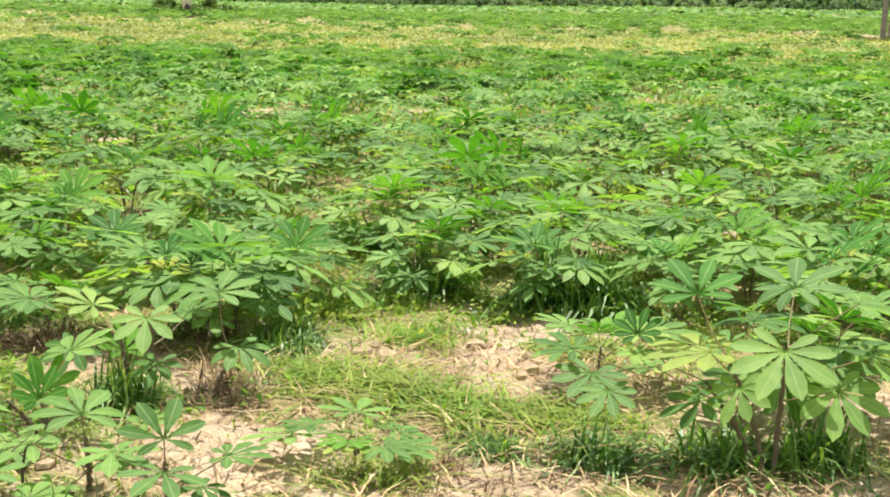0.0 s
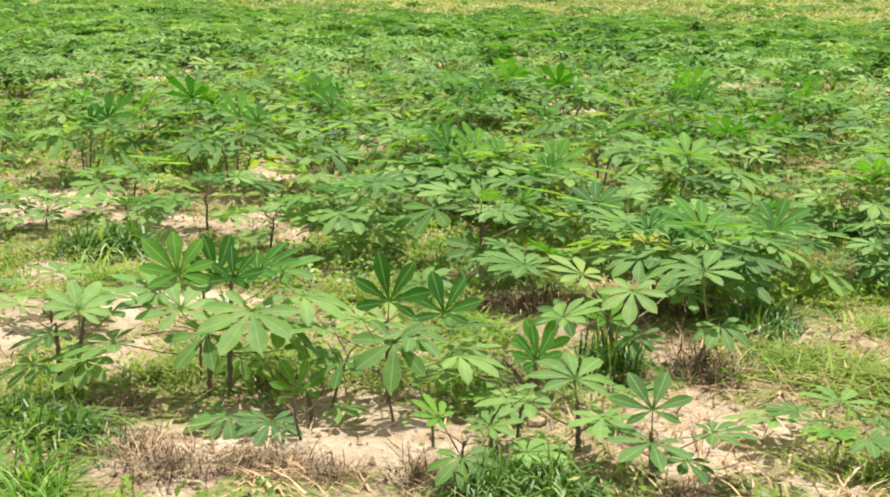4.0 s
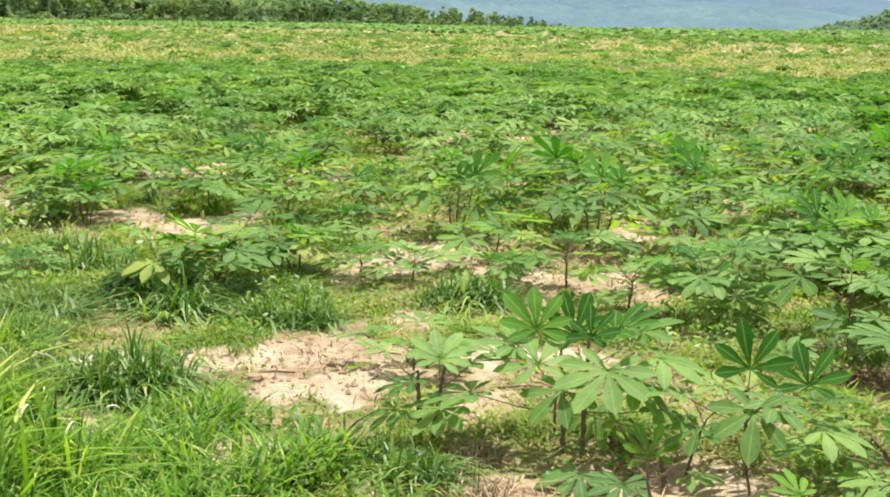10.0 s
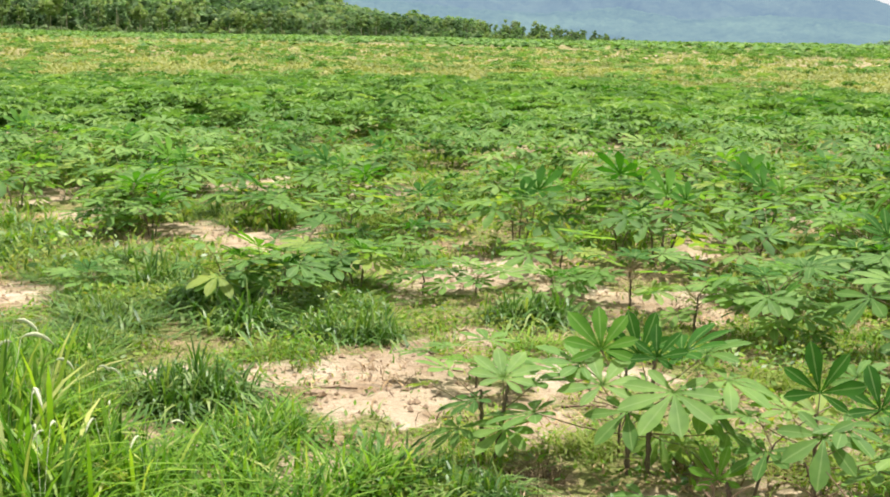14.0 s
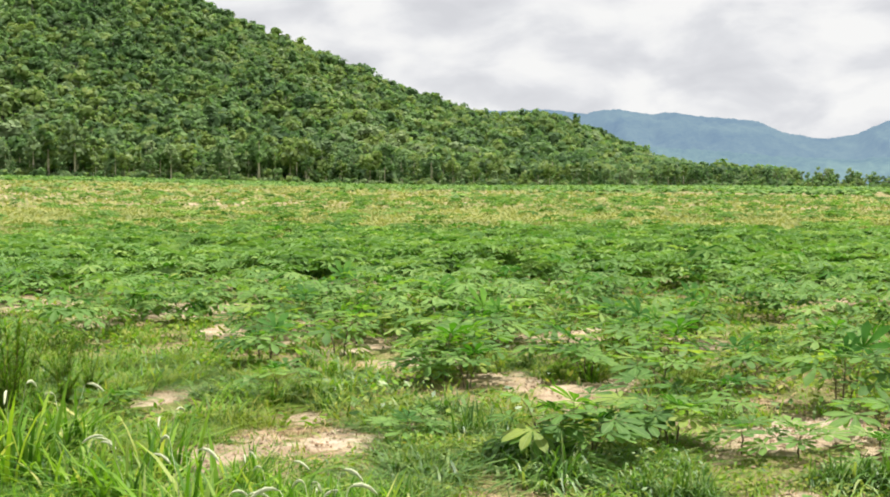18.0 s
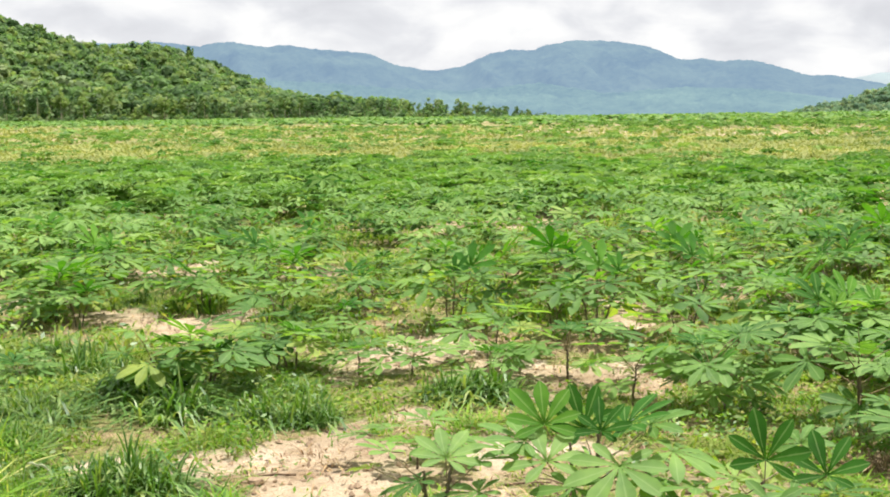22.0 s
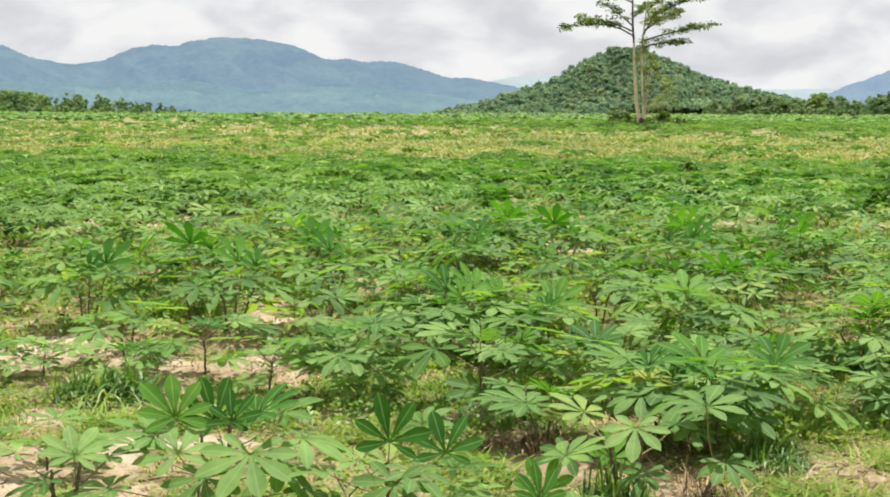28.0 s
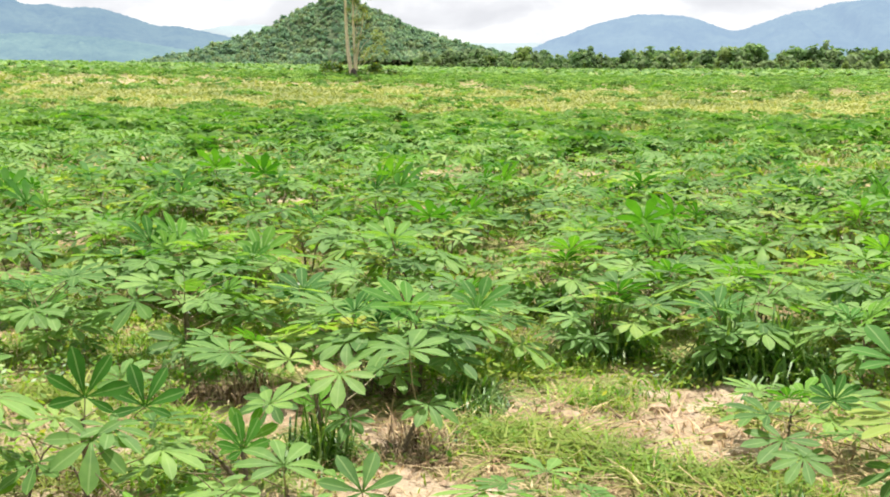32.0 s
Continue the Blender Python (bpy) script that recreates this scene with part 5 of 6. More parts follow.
def far_field():
    """The field beyond: plants too many to count, ever simpler with distance."""
    rng = np.random.default_rng(31)
    fine = leaf_blade(np.random.default_rng(3), 0.16, 5, 3, 0.12, 0.4)
    lobes = [(0.0, 0.0, 0.0)]
    for a in np.radians([-105, -52, 0, 52, 105]):
        c, s = math.cos(a), math.sin(a)
        for r, o, z in ((0.095, -0.032, 0.012), (0.16, 0, -0.02), (0.095, 0.032, 0.012)):
            lobes.append((r * c - o * s, r * s + o * c, z))
    kite = (np.array(lobes), np.array([(0, 3 * k + 1, 3 * k + 2, 3 * k + 3) for k in range(5)]), None)
    broad = (np.array([(-0.10, 0.0, 0), (0.02, -0.13, -0.03), (0.17, 0.0, -0.01), (0.02, 0.13, -0.03)]), np.array([[0, 1, 2, 3]]), None)
    for name, n, d0, d1, per, size, hgt, base in (("cassava_rows", 640, 13.0, 21.0, 11, 1.4, 0.50, fine), ("cassava_block", 3200, 20.0, 42.0, 16, 1.55, 0.52, kite),
                                                  ("cassava_field", 9000, 40.0, 125.0, 7, 2.1, 0.55, kite), ("far_cassava_field", 12500, 115.0, 440.0, 9, 3.6, 0.6, broad)):
        x, y = scatter(rng, n, d0, d1, -52, 56)
        keep = rng.uniform(0, 1, n) < (1 - np.where(np.degrees(np.arctan2(x, y)) > 2, 0.90, 0.84) * dry_band(x, y) ** 0.8) * (1 - 0.5 * bare(x, y))
        x, y = x[keep], y[keep]
        n = len(x)
        hh = np.repeat(hgt * rng.uniform(0.6, 1.25, n) * (1 - 0.35 * dry_band(x, y)), per)
        px, py = np.repeat(x, per), np.repeat(y, per)
        m = n * per
        az = rng.uniform(0, 2 * np.pi, m)
        rad = rng.uniform(0.05, 0.36, m) * (1 + 0.5 * (size > 1.5) + 0.6 * (size > 3))
        ox, oy = px + np.cos(az) * rad, py + np.sin(az) * rad
        oz = land(px, py) + hh * (1 - 0.65 * rng.uniform(0, 1, m) ** 1.5)
        tilt = rng.uniform(-0.55, 0.35, m)
        sc = size * rng.uniform(0.7, 1.1, m)
        base_v, base_q, base_t = base
        bx, by, bz = (base_v[:, k][None, :] * sc[:, None] for k in range(3))
        ct, st = np.cos(tilt)[:, None], np.sin(tilt)[:, None]
        rx, rz = bx * ct - bz * st, bx * st + bz * ct
        ca, sa = np.cos(az)[:, None], np.sin(az)[:, None]
        v = np.stack([ox[:, None] + rx * ca - by * sa, oy[:, None] + rx * sa + by * ca, oz[:, None] + rz], -1).reshape(-1, 3)
        off = (np.arange(m) * len(base_v))[:, None, None]
        s = Soup()
        deep = rng.uniform(0, 1, m) < 0.07 + 0.30 * smooth01((np.degrees(np.arctan2(px, py)) - 1) / 9) * smooth01((34 - np.hypot(px, py)) / 10)
        for sel, slot in ((~deep, 0), (deep, 1)):
            some = v.reshape(m, -1, 3)[sel].reshape(-1, 3)
            part_off = off[:int(sel.sum())]
            s.add(some, (part_off + base_q[None]).reshape(-1, 4), (part_off + base_t[None]).reshape(-1, 3) if base_t is not None else None, slot)
        stuff(name, s, [M_LEAF_FAR, M_LEAF_TOP], "rows of green cassava plants running to the field's end", "cassava field")


far_field()


# ---- hills and mountains ----
def wood(x, y, z, h, r, rng, lumps, per, tone, base=0.3, lump=1.0):
    """Trees as crowns of leafy domes on a trunk each: height h, crown radius r, tone 0..1 picks the foliage; crowns begin at base * h."""
    n = len(x)
    s = Soup()
    m = n * lumps
    cx, cy, cz, ch, cr_, ct = (np.repeat(a, lumps) for a in (x, y, z, h, r, tone))
    az, rr = rng.uniform(0, 2 * np.pi, m), np.sqrt(rng.uniform(0, 1, m)) * 0.62 * cr_
    up = rng.uniform(0.15, 1, m) * (1 - 0.4 * rr / np.maximum(cr_, 0.1))
    lr = cr_ * rng.uniform(0.46, 0.74, m) * lump
    lx, ly = cx + np.cos(az) * rr, cy + np.sin(az) * rr
    lz = cz + ch * base + (ch * (1 - base) - 0.8 * lr) * up
    core = np.array([(1, 0, 0), (-0.5, 0.87, 0.1), (-0.5, -0.87, -0.1), (0.1, 0, 0.9), (0, 0.1, -0.7)]) * 0.84
    tri = np.array([(0, 1, 3), (1, 2, 3), (2, 0, 3), (1, 0, 4), (2, 1, 4), (0, 2, 4)])
    k = m * per
    px, py, pz, ps, pt = (np.repeat(a, per) for a in (lx, ly, lz, lr, ct))
    u = rng.normal(size=(k, 3)) + [0, 0, 0.75]
    u /= np.linalg.norm(u, axis=1)[:, None]
    o = np.stack([px, py, pz], -1) + u * (ps * rng.uniform(0.72, 1.1, k))[:, None] * np.array([1, 1, 0.85])
    a = rng.normal(size=(k, 3)) * 0.26 + u + [0, 0, 0.25]
    a /= np.linalg.norm(a, axis=1)[:, None]
    b = np.cross(a, rng.normal(size=(k, 3)))
    b /= np.linalg.norm(b, axis=1)[:, None]
    c = np.cross(a, b)
    g = (ps * rng.uniform(0.36, 0.58, k))[:, None]
    j1, j2, j3, j4 = (rng.uniform(0.5, 0.95, (k, 1)) * g for _ in range(4))
    fan = np.stack([o - b * j1 - c * j2 * 0.7, o + b * j2 - c * j3 * 0.7, o + b * j3 + c * j4 * 0.7, o - b * j4 + c * j1 * 0.7], 1)
    pick = np.digitize(pt + rng.uniform(-0.07, 0.07, k), [0.3, 0.6, 0.84])
    cpick = np.digitize(ct, [0.3, 0.6, 0.84])
    jit = rng.uniform(0.7, 1.2, (m, len(core)))[:, :, None]
    cv = np.stack([lx, ly, lz], -1)[:, None, :] + core[None] * jit * lr[:, None, None] * np.array([1, 1, 0.85])
    for slot in range(4):
        q = fan[pick == slot]
        if len(q):
            s.add(q.reshape(-1, 3), np.arange(len(q) * 4).reshape(-1, 4), None, slot)
        q = cv[cpick == slot]
        if len(q):
            s.add(q.reshape(-1, 3), None, ((np.arange(len(q)) * len(core))[:, None, None] + tri[None]).reshape(-1, 3), slot)
    w = 0.012 * h + 0.05
    ring = [(-1, -0.6), (1, -0.6), (0, 1)]
    tv = np.stack([np.stack([x + w * i * f2, y + w * j * f2, z - 0.4 + h * f], -1) for f, f2 in ((0, 1), (0.75, 0.5)) for i, j in ring], 1).reshape(-1, 3)
    off = (np.arange(n) * 6)[:, None, None]
    s.add(tv, (off + np.array([[0, 1, 4, 3], [1, 2, 5, 4], [2, 0, 3, 5]])[None]).reshape(-1, 4), None, 4)
    return s


def left_hill_h(x, y):
    """The wooded hill: a long spur that falls from the left to the field's far corner."""
    d, az = np.hypot(x, y), np.degrees(np.arctan2(x, y))
    crest = np.interp(az, [-75, -52, -43, -34.2, -31.2, -28.3, -25.4, -22.7, -21.5, -19.1, -17.9, -16.7, -15.5, -14.3, -12.9, -11, -7, -3],
                      [6.8, 9.1, 8.8, 7.4, 6.05, 5.0, 3.8, 2.72, 2.42, 2.35, 2.05, 1.5, 1.0, 0.55, 0.2, 0.05, -0.1, -0.4])
    top = 640 * np.tan(np.radians(crest)) + 1.6
    t = (d - 370) / 270
    z = top * np.where(t < 1, smooth01(t) * 0.35 + np.clip(t, 0, 1) * 0.65, 1 - 0.4 * np.clip(t - 1, 0, 2))
    return z + (fbm(x / 60, y / 60, 5) - 0.5) * 10 * np.clip(t, 0, 1) + land(x, y) - 0.5 * (t < 0)


def cone_hill_h(x, y):
    """The small peaked hill behind the lone tree: steep to the left of its top, longer to the right."""
    cx, cy = 1000 * math.sin(radians(15.6)), 1000 * math.cos(radians(15.6))
    side = (x - cx) * math.cos(radians(15.6)) - (y - cy) * math.sin(radians(15.6))
    r = np.hypot(x - cx, y - cy) * np.where(side > 0, 0.78, 1.0)
    w = np.interp(r, [0, 8, 20, 36, 45, 68, 94, 115, 160, 230], [43.5, 42, 37, 29, 23, 15, 6, 0, -8, -22])
    return w + (fbm(x / 40, y / 40, 6) - 0.5) * 6


def build_hills():
    rng = np.random.default_rng(41)
    a = np.radians(np.linspace(-78, -2, 90))
    dd = np.linspace(360, 1000, 50)
    ga, gd = np.meshgrid(a, dd)
    hx, hy = gd * np.sin(ga), gd * np.cos(ga)
    v = np.stack([hx, hy, left_hill_h(hx, hy) - 1.0], -1).reshape(-1, 3)
    i = np.arange(v.shape[0]).reshape(len(dd), len(a))
    q = np.stack([i[:-1, :-1], i[:-1, 1:], i[1:, 1:], i[1:, :-1]], -1).reshape(-1, 4)
    tagged(link("wooded_hill", raw_mesh("wooded_hill", v, [q], M_HILL, smooth=True)), "long hillside under dense green forest", "hill", kind="structure")
    # crowns closely packed over the slope: a jittered grid in bearing and distance
    na, nd = 150, 70
    gi, gj = (g.ravel() for g in np.meshgrid(np.arange(na), np.arange(nd)))
    az = -53 + 44.5 * (gi + rng.uniform(0, 1, len(gi))) / na
    d = 372 + 288 * (gj + rng.uniform(0, 1, len(gj))) / nd
    x, y = d * np.sin(np.radians(az)), d * np.cos(np.radians(az))
    z = left_hill_h(x, y)
    keep = (z > 0.3) & (rng.uniform(0, 1, len(x)) < 0.93)
    x, y, z = x[keep], y[keep], z[keep]
    r = 1.7 + 1.9 * rng.uniform(0, 1, len(x)) ** 1.5
    tone = np.clip(0.9 * fbm(x / 45, y / 45, 71, 4) + rng.uniform(-0.32, 0.40, len(x)), 0, 1)
    stuff("hillside_forest", wood(x, y, z - 1.5, r * rng.uniform(2.0, 2.9, len(x)), r, rng, 4, 11, tone), [*FOREST, M_BARK], "dense green forest covering the hillside", "forest")
    # edge of the wood, along the field
    n = 620
    az = rng.uniform(-56, -9, n)
    d = 358 + 26 * rng.uniform(0, 1, n)
    x, y = d * np.sin(np.radians(az)), d * np.cos(np.radians(az))
    h = (3.0 + 9.5 * rng.uniform(0, 1, n) ** 1.6) * (0.55 + 0.9 * fbm(az * 0.9, az * 0, 96, 3)) * np.interp(az, [-56, -30, -23, -16, -9], [1.25, 1.15, 0.85, 0.6, 0.45])
    tone = np.clip(rng.uniform(0.05, 1.0, n) + 0.25 * (az < -27), 0, 1)
    stuff("forest_edge", wood(x, y, land(x, y) - 0.2, h, h * rng.uniform(0.20, 0.34, n), rng, 13, 11, tone, 0.3, 0.6), [*FOREST, M_TRUNK], "trees and bushes along the foot of the hill", "trees")
    # low growth that closes the wood's foot
    n = 900
    az = rng.uniform(-56, -2.6, n)
    d = np.interp(az, [-56, -13, -11, -7, -2], [354, 354, 346, 296, 280]) + 14 * rng.uniform(0, 1, n)
    x, y = d * np.sin(np.radians(az)), d * np.cos(np.radians(az))
    h = rng.uniform(1.2, 3.2, n) * np.interp(az, [-56, -8, -2.6], [1.1, 0.9, 0.4])
    stuff("forest_undergrowth", wood(x, y, land(x, y) - 0.2, h, h * 0.55, rng, 3, 9, rng.uniform(0.1, 1, n), 0.05), [*FOREST, M_BARK], "bushes at the foot of the wooded hill", "bushes")
    n = 560
    az = rng.uniform(-16, -2.2, n)
    d = np.interp(az, [-16, -10, -7, -2], [372, 350, 300, 286]) + rng.uniform(0, 24, n)
    x, y = d * np.sin(np.radians(az)), d * np.cos(np.radians(az))
    h = (1.8 + 4.6 * rng.uniform(0, 1, n) ** 1.7) * np.interp(az, [-16, -12, -8, -5, -3.4, -2.2], [1.25, 1.05, 0.95, 0.75, 0.5, 0.25])
    stuff("thicket", wood(x, y, land(x, y) - 0.2, h, h * rng.uniform(0.15, 0.32, n), rng, 7, 9, rng.uniform(0.05, 1, n), 0.1, 0.75), [*FOREST, M_BARK], "thicket of young trees at the field's far corner", "trees")
    # the peaked hill
    cx, cy = 1000 * math.sin(radians(15.6)), 1000 * math.cos(radians(15.6))
    v, q = sheet(np.linspace(cx - 260, cx + 320, 60), np.linspace(cy - 135, cy + 160, 40), cone_hill_h)
    tagged(link("peaked_hill", raw_mesh("peaked_hill", v, [q], M_HILL, smooth=True)), "small peaked hill under green forest", "hill", kind="structure")
    gi, gj = (g.ravel() for g in np.meshgrid(np.arange(105), np.arange(46)))
    x = cx - 165 + 360 * (gi + rng.uniform(0, 1, len(gi))) / 105
    y = cy - 142 + 157 * (gj + rng.uniform(0, 1, len(gj))) / 46
    z = cone_hill_h(x, y)
    keep = z > -10
    x, y, z = x[keep], y[keep], z[keep]
    r = 1.5 + 1.9 * rng.uniform(0, 1, len(x)) ** 1.8
    tone = np.clip(0.8 * fbm(x / 30, y / 30, 73, 4) + rng.uniform(-0.35, 0.45, len(x)), 0, 1)
    stuff("peaked_hill_forest", wood(x, y, z - 1.5, r * rng.uniform(1.7, 2.6, len(x)), r, rng, 3, 9, tone), [*FOREST_HAZED, M_BARK], "green forest covering the peaked hill, haze in its colour", "forest")
    # hedge of trees on the right: shrubs in front, small trees behind
    for name, n, d0, low, high, label in (("tree_line", 560, 272, 2.6, 5.4, "line of small trees along the field's end"), ("shrub_line", 760, 262, 1.0, 2.6, "mixed shrubs in front of the tree line")):
        az = rng.uniform(19.0, 57, n)
        d = d0 + rng.uniform(0, 14, n)
        x, y = d * np.sin(np.radians(az)), d * np.cos(np.radians(az))
        lumpy = 0.6 + 0.8 * fbm(az * 1.1, az * 0, 95, 3)
        h = rng.uniform(low, high, n) * lumpy * np.interp(az, [19, 22, 25, 30, 40, 57], [0.8, 1.0, 0.95, 1.1, 1.25, 1.35])
        stuff(name, wood(x, y, land(x, y) - 0.3, h, h * rng.uniform(0.32, 0.5, n), rng, 8, 10, np.clip(rng.uniform(0.12, 1.2, n), 0, 1), 0.12, 0.72), [*FOREST, M_BARK], label, "trees")


build_hills()


def ridge(name, dist, crest_az, crest_el, material, label, seed, rough=1.0, depth=900, fold=0.85):
    """A far range: a crest over the bearings, spurs running down from it, its woods as a fine unevenness."""
    az = np.linspace(-75, 75, 1500)
    crest = np.interp(az, crest_az, crest_el)
    crest = np.convolve(np.pad(crest, 2, mode="edge"), np.full(5, 1 / 5), mode="valid") * (1 + 0.03 * (fbm(az * 1.3, az * 0, seed + 7, 4) - 0.5))
    rows = np.linspace(-1, 0.25, 44)
    ga, gt = np.meshgrid(np.radians(az), rows)
    gd = dist + gt * depth
    x, y = gd * np.sin(ga), gd * np.cos(ga)
    base = np.tan(np.radians(np.tile(crest, (len(rows), 1)))) * dist
    deg = np.degrees(ga)
    down = np.clip(-gt, 0, 1)
    spur = np.abs(fbm(deg * 0.55 + 2.2 * gt, gt * 1.6 + seed, seed, 4) - 0.5) * 2
    z = base * np.where(gt < 0, (1 - down) ** 1.15, 1 - 2 * gt) * (1 - fold * spur * np.sin(np.pi * np.clip(down, 0, 1)) ** 0.7 + 0.25 * np.sin(np.pi * down))
    z = z + (fbm(deg * 5, gt * 5, seed + 3, 4) - 0.5) * 7 * rough * np.clip(base / 60, 0, 1) * np.clip(down * 4, 0.2, 1) - 3 - 75 * down ** 2
    z = z + (vnoise(deg * 14, gt * 40, seed + 5) - 0.5) * 4.5 * rough * np.clip(base / 60, 0, 1)
    v = np.stack([x, y, z], -1).reshape(-1, 3)
    i = np.arange(v.shape[0]).reshape(len(rows), len(az))
    q = np.stack([i[:-1, :-1], i[:-1, 1:], i[1:, 1:], i[1:, :-1]], -1).reshape(-1, 4)
    return tagged(link(name, raw_mesh(name, v, [q], material, smooth=True)), label, "mountains", kind="structure")


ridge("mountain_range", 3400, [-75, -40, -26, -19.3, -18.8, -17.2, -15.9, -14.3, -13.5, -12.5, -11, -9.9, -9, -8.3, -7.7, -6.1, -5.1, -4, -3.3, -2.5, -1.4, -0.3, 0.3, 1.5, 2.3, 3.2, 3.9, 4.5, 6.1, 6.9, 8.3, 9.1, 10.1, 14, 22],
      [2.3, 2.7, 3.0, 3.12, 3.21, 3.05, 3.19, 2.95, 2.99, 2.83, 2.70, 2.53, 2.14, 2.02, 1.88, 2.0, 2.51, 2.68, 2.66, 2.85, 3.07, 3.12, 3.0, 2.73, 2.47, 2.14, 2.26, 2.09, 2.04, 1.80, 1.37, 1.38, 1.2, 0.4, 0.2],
      M_HAZE_BLUE, "wooded mountain range in the distance, blue haze painted on", 13, fold=0.6)
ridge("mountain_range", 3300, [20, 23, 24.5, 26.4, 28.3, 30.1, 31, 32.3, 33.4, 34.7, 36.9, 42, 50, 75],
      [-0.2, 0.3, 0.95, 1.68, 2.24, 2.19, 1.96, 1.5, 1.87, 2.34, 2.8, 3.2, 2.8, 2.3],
      M_HAZE_PALE, "wooded mountains behind the line of trees, blue haze painted on", 17, fold=0.6)
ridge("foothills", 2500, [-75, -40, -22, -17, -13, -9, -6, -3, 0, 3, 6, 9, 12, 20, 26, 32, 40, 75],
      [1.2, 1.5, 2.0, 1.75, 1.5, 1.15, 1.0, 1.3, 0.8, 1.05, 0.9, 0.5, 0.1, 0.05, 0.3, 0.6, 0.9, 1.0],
      M_HAZE_FOOT, "lower wooded foothills before the mountains, haze painted on", 37, 1.6, 700, 0.8)
ridge("far_mountain_range", 4300, [-75, 0, 8, 10, 11, 12.6, 15, 20, 24, 30, 75], [0.6, 0.6, 1.1, 1.2, 1.42, 1.5, 1.1, 0.85, 0.92, 0.8, 0.8], M_HAZE_FAR,
      "pale mountains at the horizon, haze painted on", 29, 0.5, 500)


# ---- the lone trees ----
def leaf_cloud(rng, centre, radius, flat, n, size):
    """Leaf quads in a flattened cloud."""
    u = rng.normal(size=(n, 3))
    u /= np.linalg.norm(u, axis=1)[:, None]
    p = np.array(centre) + u * (rng.uniform(0.2, 1.0, n) ** 0.5)[:, None] * np.array([radius, radius, radius * flat])
    a = rng.normal(size=(n, 3)) * 0.6 + [0, 0, 1]
    b = np.cross(a, rng.normal(size=(n, 3)))
    b /= np.linalg.norm(b, axis=1)[:, None]
    c = np.cross(a / np.linalg.norm(a, axis=1)[:, None], b)
    h = (size * rng.uniform(0.6, 1.3, n))[:, None]
    return np.stack([p - b * h, p - c * h * 0.5, p + b * h, p + c * h * 0.5], 1).reshape(-1, 3), np.arange(n * 4).reshape(-1, 4)


def field_tree(place, stems, tiers, label, seed, bark):
    """A tall open tree. stems: (dx, top height, lean x, radius); tiers: (height, reach to each side, clumps)."""
    rng = np.random.default_rng(seed)
    root = new("field_tree", None)
    root.matrix_basis = pose(*place)
    tagged(root, label, "tree")
    lines = []
    for dx, top, lean, rad in stems:
        pts = [Vector((dx, 0, -0.2)), Vector((dx + lean * 0.2, rng.uniform(-0.2, 0.2), top * 0.3)), Vector((dx + lean * 0.6, rng.uniform(-0.3, 0.3), top * 0.65)), Vector((dx + lean, 0, top))]
        v, q = tube(pts, [rad, rad * 0.8, rad * 0.55, rad * 0.2], 8)
        link("trunk", raw_mesh("trunk", v, [q], bark, smooth=True), root)
        lines.append(pts)

    def along(pts, z):
        for a, b in zip(pts, pts[1:]):
            if a.z <= z <= b.z:
                return a.lerp(b, (z - a.z) / (b.z - a.z))
        return pts[-1].copy()

    wood, crown = Soup(), Soup()
    for z, reach, clumps in tiers:
        for k in range(clumps):
            start = along(lines[0], z - 0.6)
            az = 2 * math.pi * (k + rng.uniform(-0.3, 0.3)) / clumps
            r = reach * rng.uniform(0.7, 1.05)
            end = start + Vector((math.cos(az) * r, math.sin(az) * r, 0.7 + rng.uniform(-0.5, 0.6)))
            mid = start.lerp(end, 0.5) + Vector((0, 0, rng.uniform(-0.1, 0.5)))
            v, q = tube([start, mid, end], [0.10, 0.06, 0.025], 5)
            wood.add(v, q)
            for f in (0.35, 0.55, 0.75, 0.9, 1.0):
                c = start.lerp(end, f) + Vector((rng.uniform(-0.6, 0.6), rng.uniform(-0.6, 0.6), rng.uniform(0.0, 0.5)))
                if rng.uniform() < 0.82:
                    crown.add(*leaf_cloud(rng, c, rng.uniform(0.5, 1.0), 0.34, int(rng.integers(40, 75)), 0.17))
    link("branch_frame", wood.mesh("branch_frame", [M_BARK], True), root)
    link("crown", crown.mesh("crown", [M_TREE_LEAF]), root)
    return root


def at_bearing(az, d):
    return d * math.sin(radians(az)), d * math.cos(radians(az))


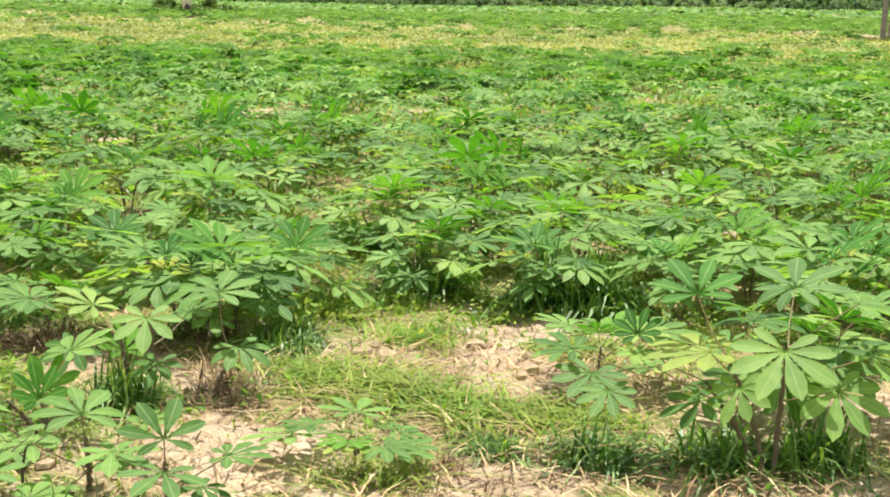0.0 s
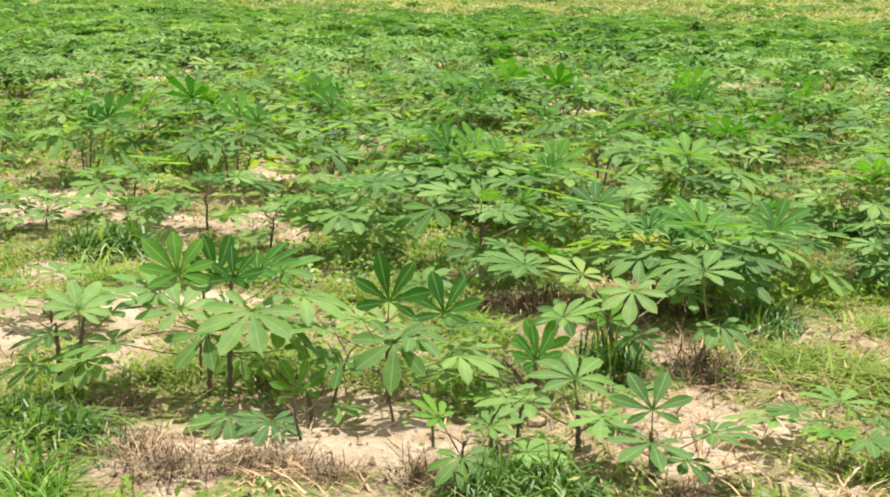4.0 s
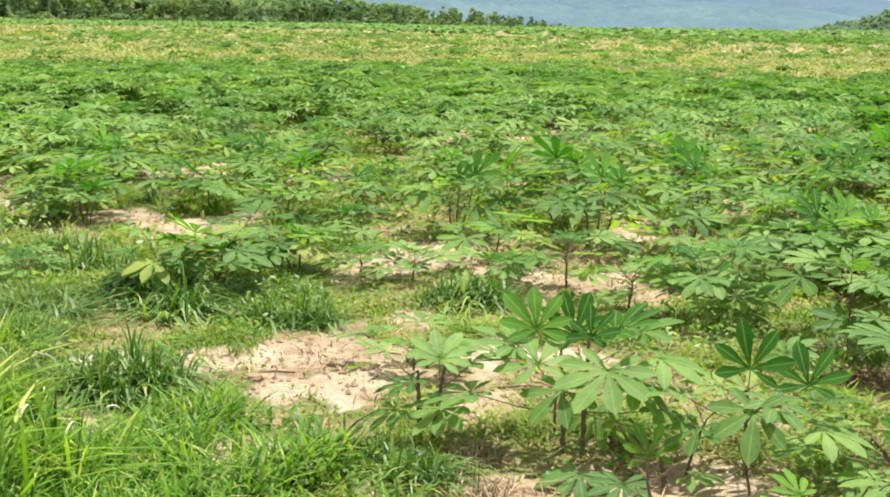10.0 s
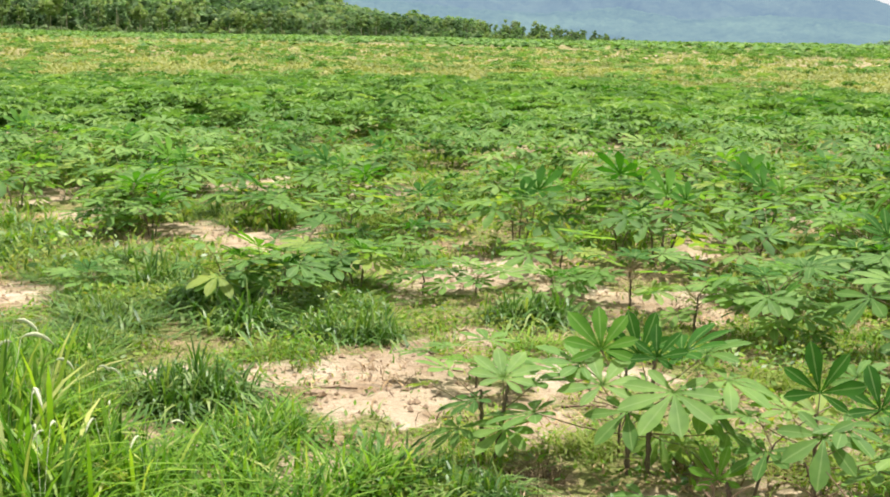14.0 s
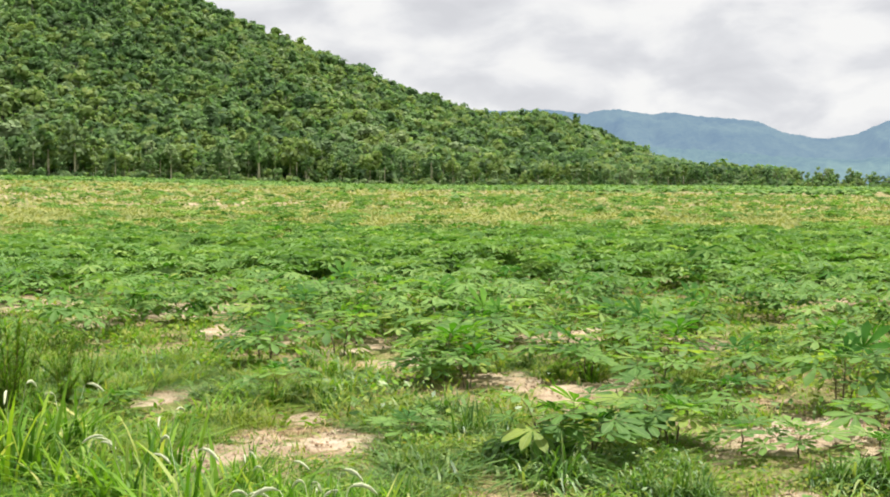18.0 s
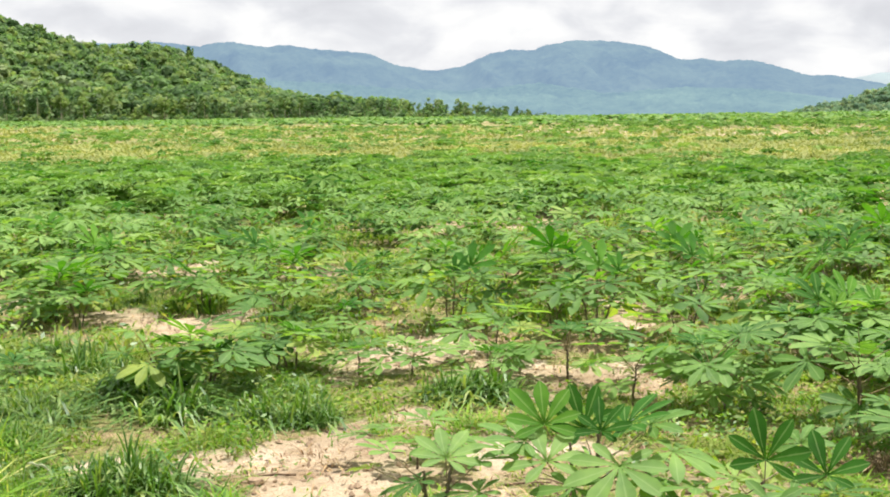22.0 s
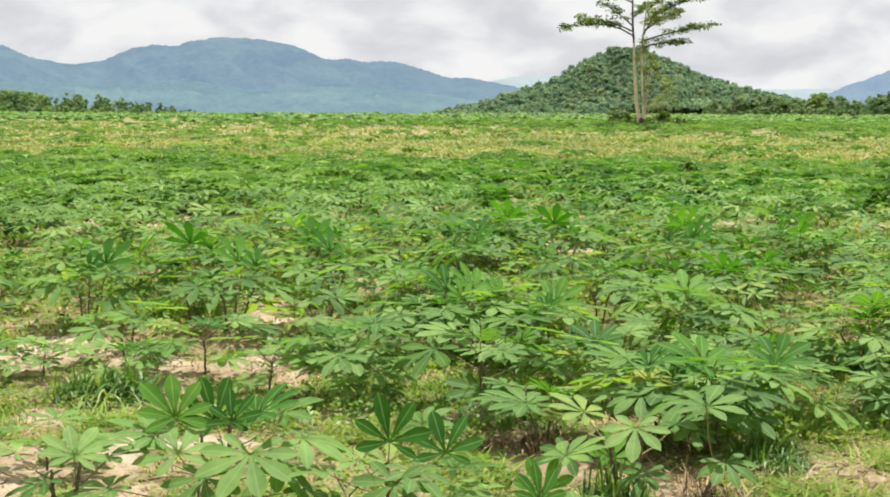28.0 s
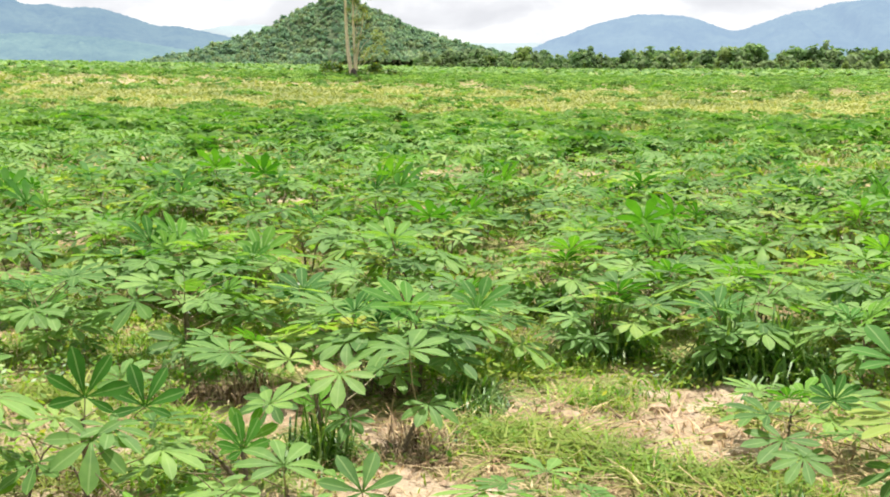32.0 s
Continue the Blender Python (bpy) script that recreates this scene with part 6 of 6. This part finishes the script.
def lone_tree():
    """The tall open tree: pale stems from one dark foot, long limbs with flat sprays of leaves, pale shoots low down."""
    rng = np.random.default_rng(61)
    tx, ty = at_bearing(16.4, 100)
    root = new("lone_tree", None)
    root.matrix_basis = pose(tx, ty, 0, 0, 0, -16.4)
    tagged(root, "tall open-crowned tree with pale stems and flat sprays of leaves", "tree")
    for pts, rad in (([(-0.02, 0, 0.3), (-0.35, 0, 2.1), (-0.5, 0.1, 4.1), (-0.6, 0, 6.6)], 0.17),
                     ([(0.16, 0, 0.3), (0.15, -0.1, 1.8), (0.02, -0.1, 4.1), (0.0, 0, 6.2), (0.2, 0, 8.0), (0.3, 0.1, 9.4)], 0.10),
                     ([(0.2, 0.1, 0.3), (0.42, 0.1, 2.7), (0.66, 0.1, 3.9), (0.8, 0.1, 5.0)], 0.06)):
        n = len(pts)
        v, q = tube([Vector(p) for p in pts], [rad * (1 - 0.5 * k / (n - 1)) for k in range(n)], 8)
        link("trunk", raw_mesh("trunk", v, [q], M_TRUNK, smooth=True), root, label="pale slender trunk")
    v, q = tube([Vector(p) for p in ((-0.59, 0, 6.4), (-0.7, 0, 7.6), (-0.75, 0, 9.8), (-0.7, 0, 12.0))], [0.085, 0.08, 0.06, 0.02], 8)
    link("trunk", raw_mesh("trunk", v, [q], M_DARK_BARK, smooth=True), root, label="dark upper trunk")
    v, q = tube([Vector((0.06, 0, -0.2)), Vector((0.06, 0, 0.4)), Vector((0.05, 0, 0.8)), Vector((0.04, 0, 0.95))], [0.34, 0.28, 0.24, 0.12], 9)
    link("stump", raw_mesh("stump", v, [q], M_DARK_BARK, smooth=True), root, label="dark swollen foot of the trunk")
    # limbs: start, bend and end (across, towards the back, up), share of leaves, yellowish or not
    limbs = [((-0.65, 0, 6.9), (-2.8, 0.4, 8.4), (-6.0, 0.8, 7.5), 1.0, 0), ((-0.68, 0, 7.2), (-2.2, -0.8, 8.0), (-4.2, -1.4, 8.1), 0.8, 0),
             ((-0.7, 0, 7.6), (-1.7, 0.3, 8.6), (-2.7, 0.6, 9.2), 1.0, 0), ((0.0, 0, 6.5), (2.5, 0.4, 7.4), (4.9, 0.6, 7.6), 1.0, 0),
             ((0.0, 0, 6.0), (1.5, -0.4, 6.6), (3.5, -0.8, 6.35), 0.9, 0), ((0.2, 0, 7.3), (1.5, -0.3, 8.3), (2.7, -0.5, 8.6), 1.3, 1),
             ((0.2, 0, 7.9), (2.0, 0.2, 9.2), (4.3, 0.3, 9.7), 1.1, 0), ((0.1, 0, 7.0), (0.7, -1.2, 8.0), (1.0, -2.4, 8.5), 1.0, 1),
             ((-0.7, 0, 8.2), (-0.2, 1.6, 9.0), (0.3, 3.2, 9.3), 1.0, 0), ((-0.74, 0, 9.3), (-2.3, 0, 10.2), (-4.4, 0.2, 9.9), 1.0, 0),
             ((-0.74, 0, 9.7), (0.9, 0.3, 10.7), (3.1, 0.5, 10.8), 1.0, 1), ((-0.72, 0, 10.6), (-1.4, -0.6, 11.6), (-2.0, -1.2, 11.9), 1.0, 0),
             ((-0.70, 0, 11.3), (0.2, 0.5, 12.2), (1.2, 0.8, 12.4), 1.0, 0), ((0.3, 0, 8.6), (1.1, -0.9, 9.5), (1.6, -1.8, 10.1), 1.0, 1)]
    for a, b, c, share, pale in limbs:
        a, b, c = Vector(a), Vector(b), Vector(c)
        pts = [a.lerp(b, f).lerp(b.lerp(c, f), f) for f in (0, 0.2, 0.4, 0.6, 0.8, 1.0)]
        v, q = tube(pts, [0.07, 0.06, 0.05, 0.038, 0.026, 0.012], 5)
        limb = link("branch", raw_mesh("branch", v, [q], M_DARK_BARK, smooth=True), root)
        ln = (c - a).length
        spray = Soup()
        for k in range(int(6.0 * ln * share) + 4):
            f = rng.uniform(0.28, 1.04)
            p = a.lerp(b, min(f, 1)).lerp(b.lerp(c, min(f, 1)), min(f, 1)) + Vector((rng.normal(0, 0.22), rng.normal(0, 0.45), rng.normal(0.05, 0.13)))
            spray.add(*leaf_cloud(rng, p, rng.uniform(0.25, 0.58), 0.40, int(rng.integers(26, 46)), 0.095))
        tagged(link("leaf_spray", spray.mesh("leaf_spray", [M_PALE_LEAF if pale else M_TREE_LEAF]), limb), "yellow-green leaves in flat sprays" if pale else "dark green leaves in flat sprays", kind="stuff")
    for dx, dy, z, r, n in ((0.85, 0, 4.9, 0.55, 150), (0.6, 0.2, 5.5, 0.4, 80), (1.85, 0.1, 2.8, 0.62, 170), (1.3, 0.1, 2.4, 0.45, 90), (1.05, 0, 4.0, 0.36, 60), (0.35, -0.3, 3.2, 0.30, 40), (0.5, -0.2, 6.2, 0.42, 80), (-0.3, -0.2, 5.2, 0.28, 40), (2.4, 0.1, 2.3, 0.4, 60), (0.3, -0.2, 4.4, 0.4, 90), (0.2, -0.2, 5.9, 0.45, 110), (-0.1, -0.2, 6.6, 0.5, 120), (0.7, 0, 3.3, 0.35, 60), (1.5, 0, 3.4, 0.5, 110), (0.9, -0.1, 1.7, 0.4, 70), (0.1, -0.2, 2.3, 0.25, 40)):
        foot = Vector((0.25, 0, max(0.8, z - 1.6)))
        v, q = tube([foot, foot.lerp(Vector((dx, dy, z)), 0.5) + Vector((0, 0, 0.2)), Vector((dx, dy, z))], [0.03, 0.02, 0.008], 4)
        shoot = link("shoot", raw_mesh("shoot", v, [q], M_TRUNK, smooth=True), root)
        spray = Soup()
        for k in range(3):
            spray.add(*leaf_cloud(rng, (dx + rng.normal(0, 0.3 * r), dy + rng.normal(0, 0.3 * r), z + rng.normal(0, 0.4 * r)), r * 0.8, 0.8, n // 3, 0.10))
        tagged(link("leaf_spray", spray.mesh("leaf_spray", [M_PALE_LEAF]), shoot), "pale yellow-green leaves on a shoot", kind="stuff")


lone_tree()
tx, ty = at_bearing(45.15, 72)
field_tree((tx, ty, 0.05, 0, 0, -45), [(0, 11.0, 0.3, 0.16), (0.25, 8.0, 1.0, 0.08)], [(6.2, 3.6, 6), (7.6, 4.0, 6), (9.0, 3.2, 6), (10.6, 2.2, 5)],
           "slender tree with a dark trunk at the field's edge", 67, M_BARK)


def bush(x, y, width, height, label, seed, mat):
    """A low bush: twigs from one foot and an uneven cloud of leaves."""
    rng = np.random.default_rng(seed)
    root = new("bush", None)
    root.matrix_basis = pose(x, y, float(land(np.array([x]), np.array([y]))[0]))
    tagged(root, label, "bush", "bushes by the lone tree")
    twigs = Soup()
    for k in range(7):
        az, r = rng.uniform(0, 2 * math.pi), rng.uniform(0.2, 0.5) * width
        top = Vector((math.cos(az) * r, math.sin(az) * r, height * rng.uniform(0.5, 0.9)))
        v, q = tube([Vector((0, 0, -0.1)), top * 0.5, top], [0.05, 0.035, 0.012], 4)
        twigs.add(v, q)
        leaves = Soup()
        leaves.add(*leaf_cloud(rng, top - Vector((0, 0, 0.2 * height)), 0.32 * width, 0.6 * height / width * 2, 150, 0.12))
        link("leaf_mass", leaves.mesh("leaf_mass", [mat]), root)
    link("twig_frame", twigs.mesh("twig_frame", [M_BARK], True), root)


for k, (az, d, w, h) in enumerate(((15.5, 110, 1.5, 1.4), (17.25, 109, 1.0, 1.4), (15.45, 105, 1.3, 0.8), (17.0, 105, 1.8, 0.9), (18.0, 105, 1.8, 0.9), (16.5, 104, 1.0, 0.8))):
    bx, by = at_bearing(az, d)
    bush(bx, by, w, h, "dark green bush beside the lone tree", 700 + k, M_TREE_LEAF)
